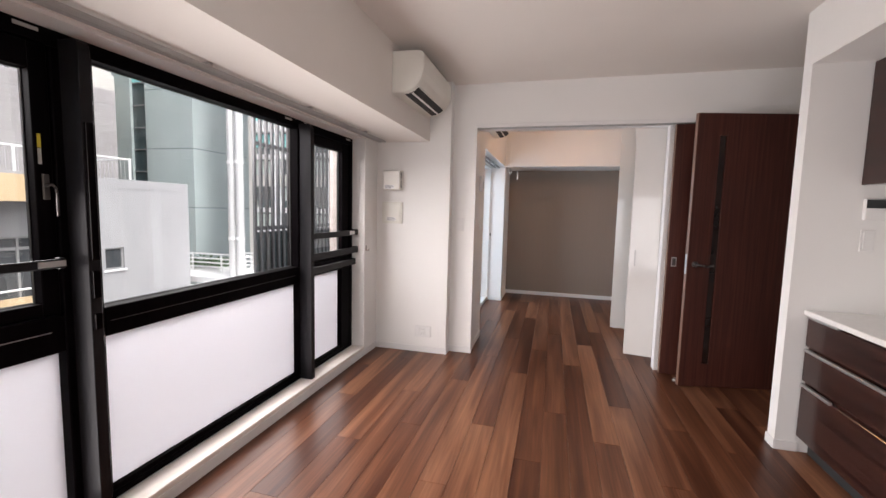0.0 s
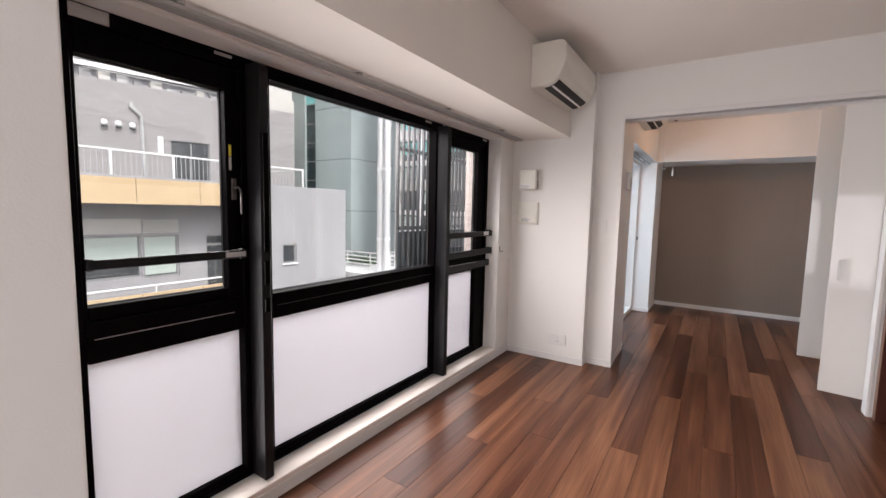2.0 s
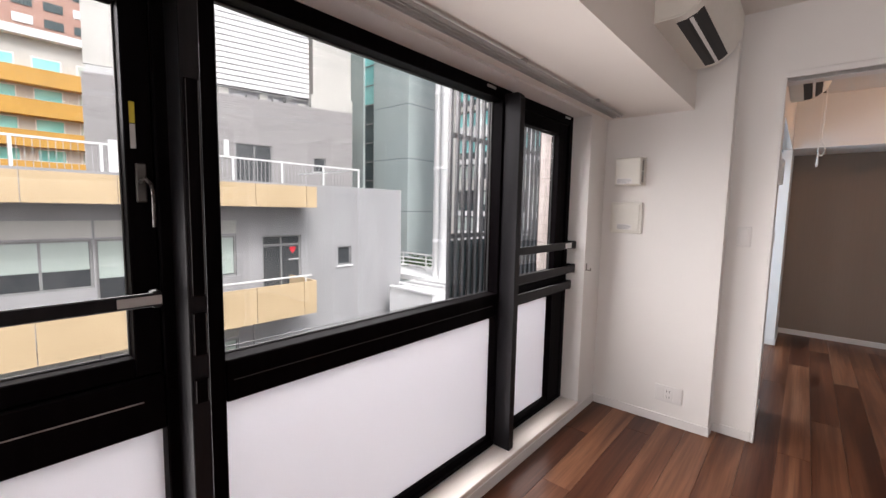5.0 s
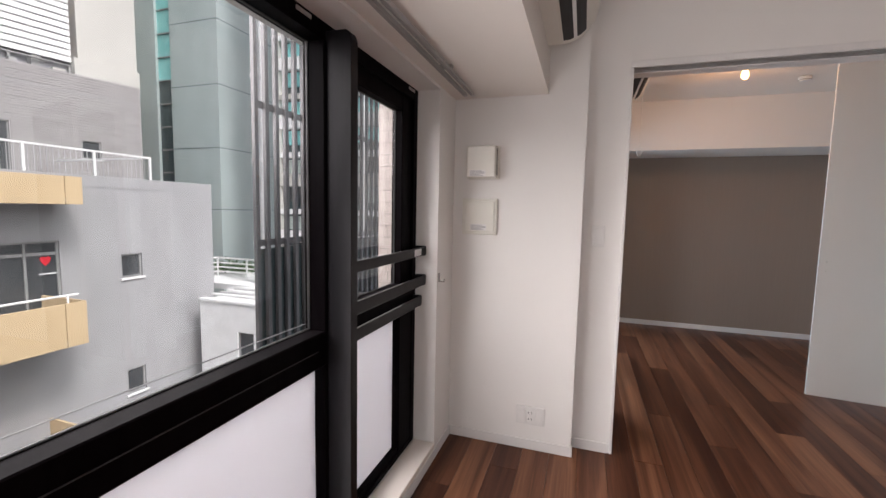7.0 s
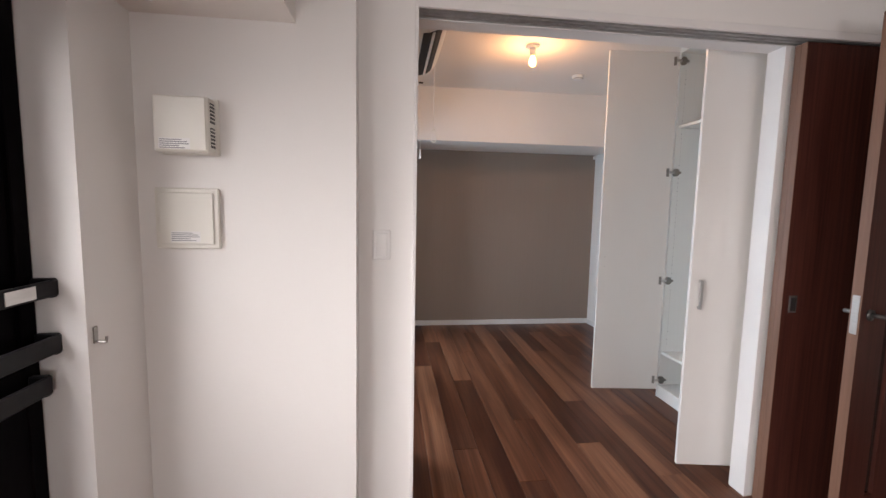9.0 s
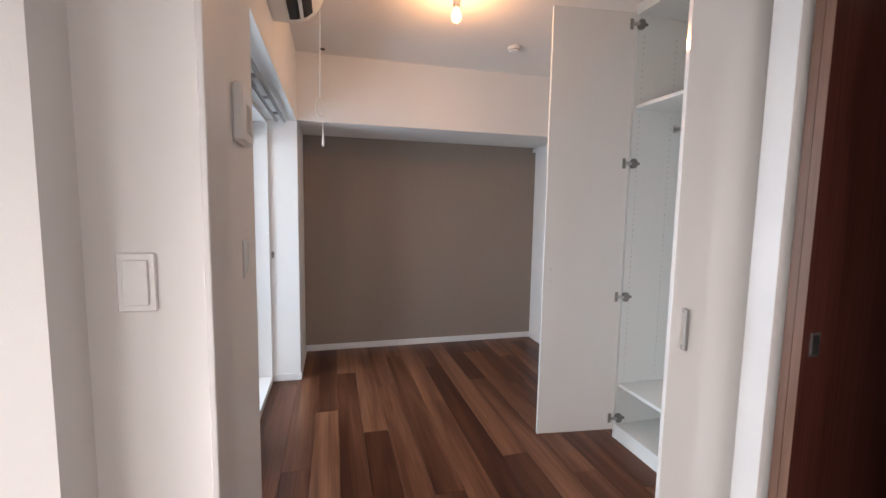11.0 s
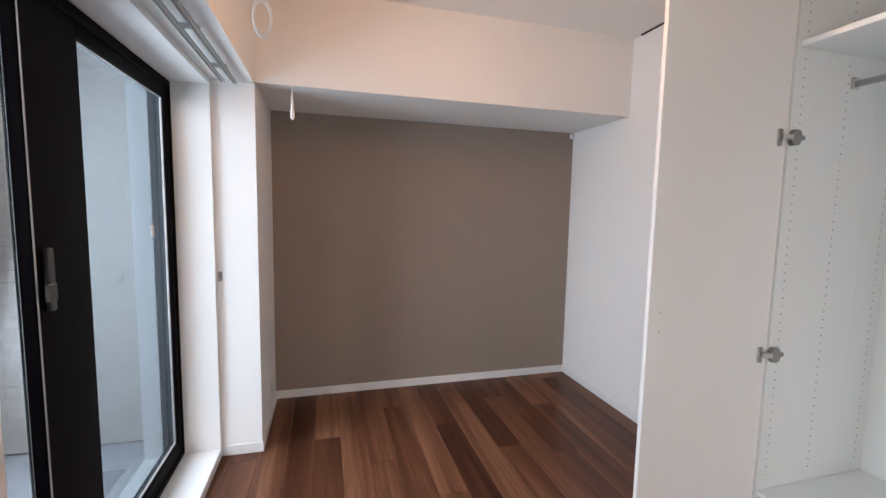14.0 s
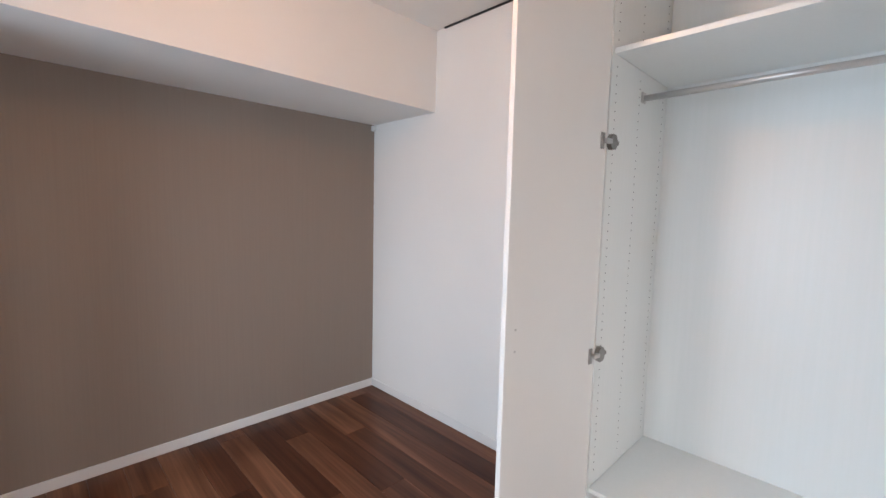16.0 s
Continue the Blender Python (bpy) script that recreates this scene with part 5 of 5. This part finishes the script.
gw = thing("guard_wire", "thin steel guard wires just outside the window", "wire", pose(-2.15, 2.1, 0.8))
for z in (0.895, 0.845):
    part("wire", rod(bmesh.new(), (-2.15, 0.6, z + 0.02), (-2.15, 3.575, z - 0.02), 0.0025, 6), GREYMETAL, gw)
for y in (0.60, 3.572):
    part("wire_post", B(-2.16, -1.955, y - 0.006, y + 0.006, 0.82, 0.94), LOUVRE, gw)

# ---------------------------------------------------------------- floor boards
def board_mesh(length, width):
    bm = B(-width / 2 + 0.0004, width / 2 - 0.0004, 0.0004, length - 0.0004, -0.012, 0.0)
    top = [e for e in bm.edges if all(v.co.z > -0.001 for v in e.verts)]
    bmesh.ops.bevel(bm, geom=top, offset=0.0007, segments=1, affect='EDGES')
    return mesh("board", bm, FLOOR)


PITCH, LONG, EDGE = 0.1535, 1.985, -0.81
# first joint of each row of boards, counted from the row at EDGE
FIRST = {-7: 0.2, -6: 1.5, -5: 0.9, -4: 1.75, -3: 0.35, -2: 1.1, -1: 0.62, 0: 1.425, 1: 0.09, 2: 0.75, 3: 1.735, 4: 0.43, 5: 1.065, 6: 0.08, 7: 0.75, 8: 1.30, 9: 0.41, 10: 1.06, 11: 0.28, 12: 0.87, 13: 1.52}
floor_ob = bpy.data.objects["floor"]
shared = {}


def lay(x0, x1, y0, y1):
    k = math.floor((x0 - EDGE) / PITCH)
    while EDGE + k * PITCH < x1 - 1e-6:
        left = EDGE + k * PITCH
        a, b = max(left, x0), min(left + PITCH, x1)
        if b - a > 0.004:
            y = FIRST.get(k, (0.66 * k) % LONG) - 2 * LONG
            while y < y1:
                s, e = max(y, y0), min(y + LONG, y1)
                if e - s > 0.01:
                    key = (round(e - s, 3), round(b - a, 3))
                    if key not in shared:
                        shared[key] = board_mesh(*key)
                    ob = new("floor_board", shared[key])
                    ob.parent = floor_ob
                    ob.location = Vector(((a + b) / 2, s, 0)) - floor_ob.location
                y += LONG
        k += 1


lay(WX, EDGE, SOUTH, CY)
lay(EDGE, CB, SOUTH, GY)
lay(CB, 2.2, SOUTH, BY)
lay(BX - 0.215, EDGE, BY, GY)
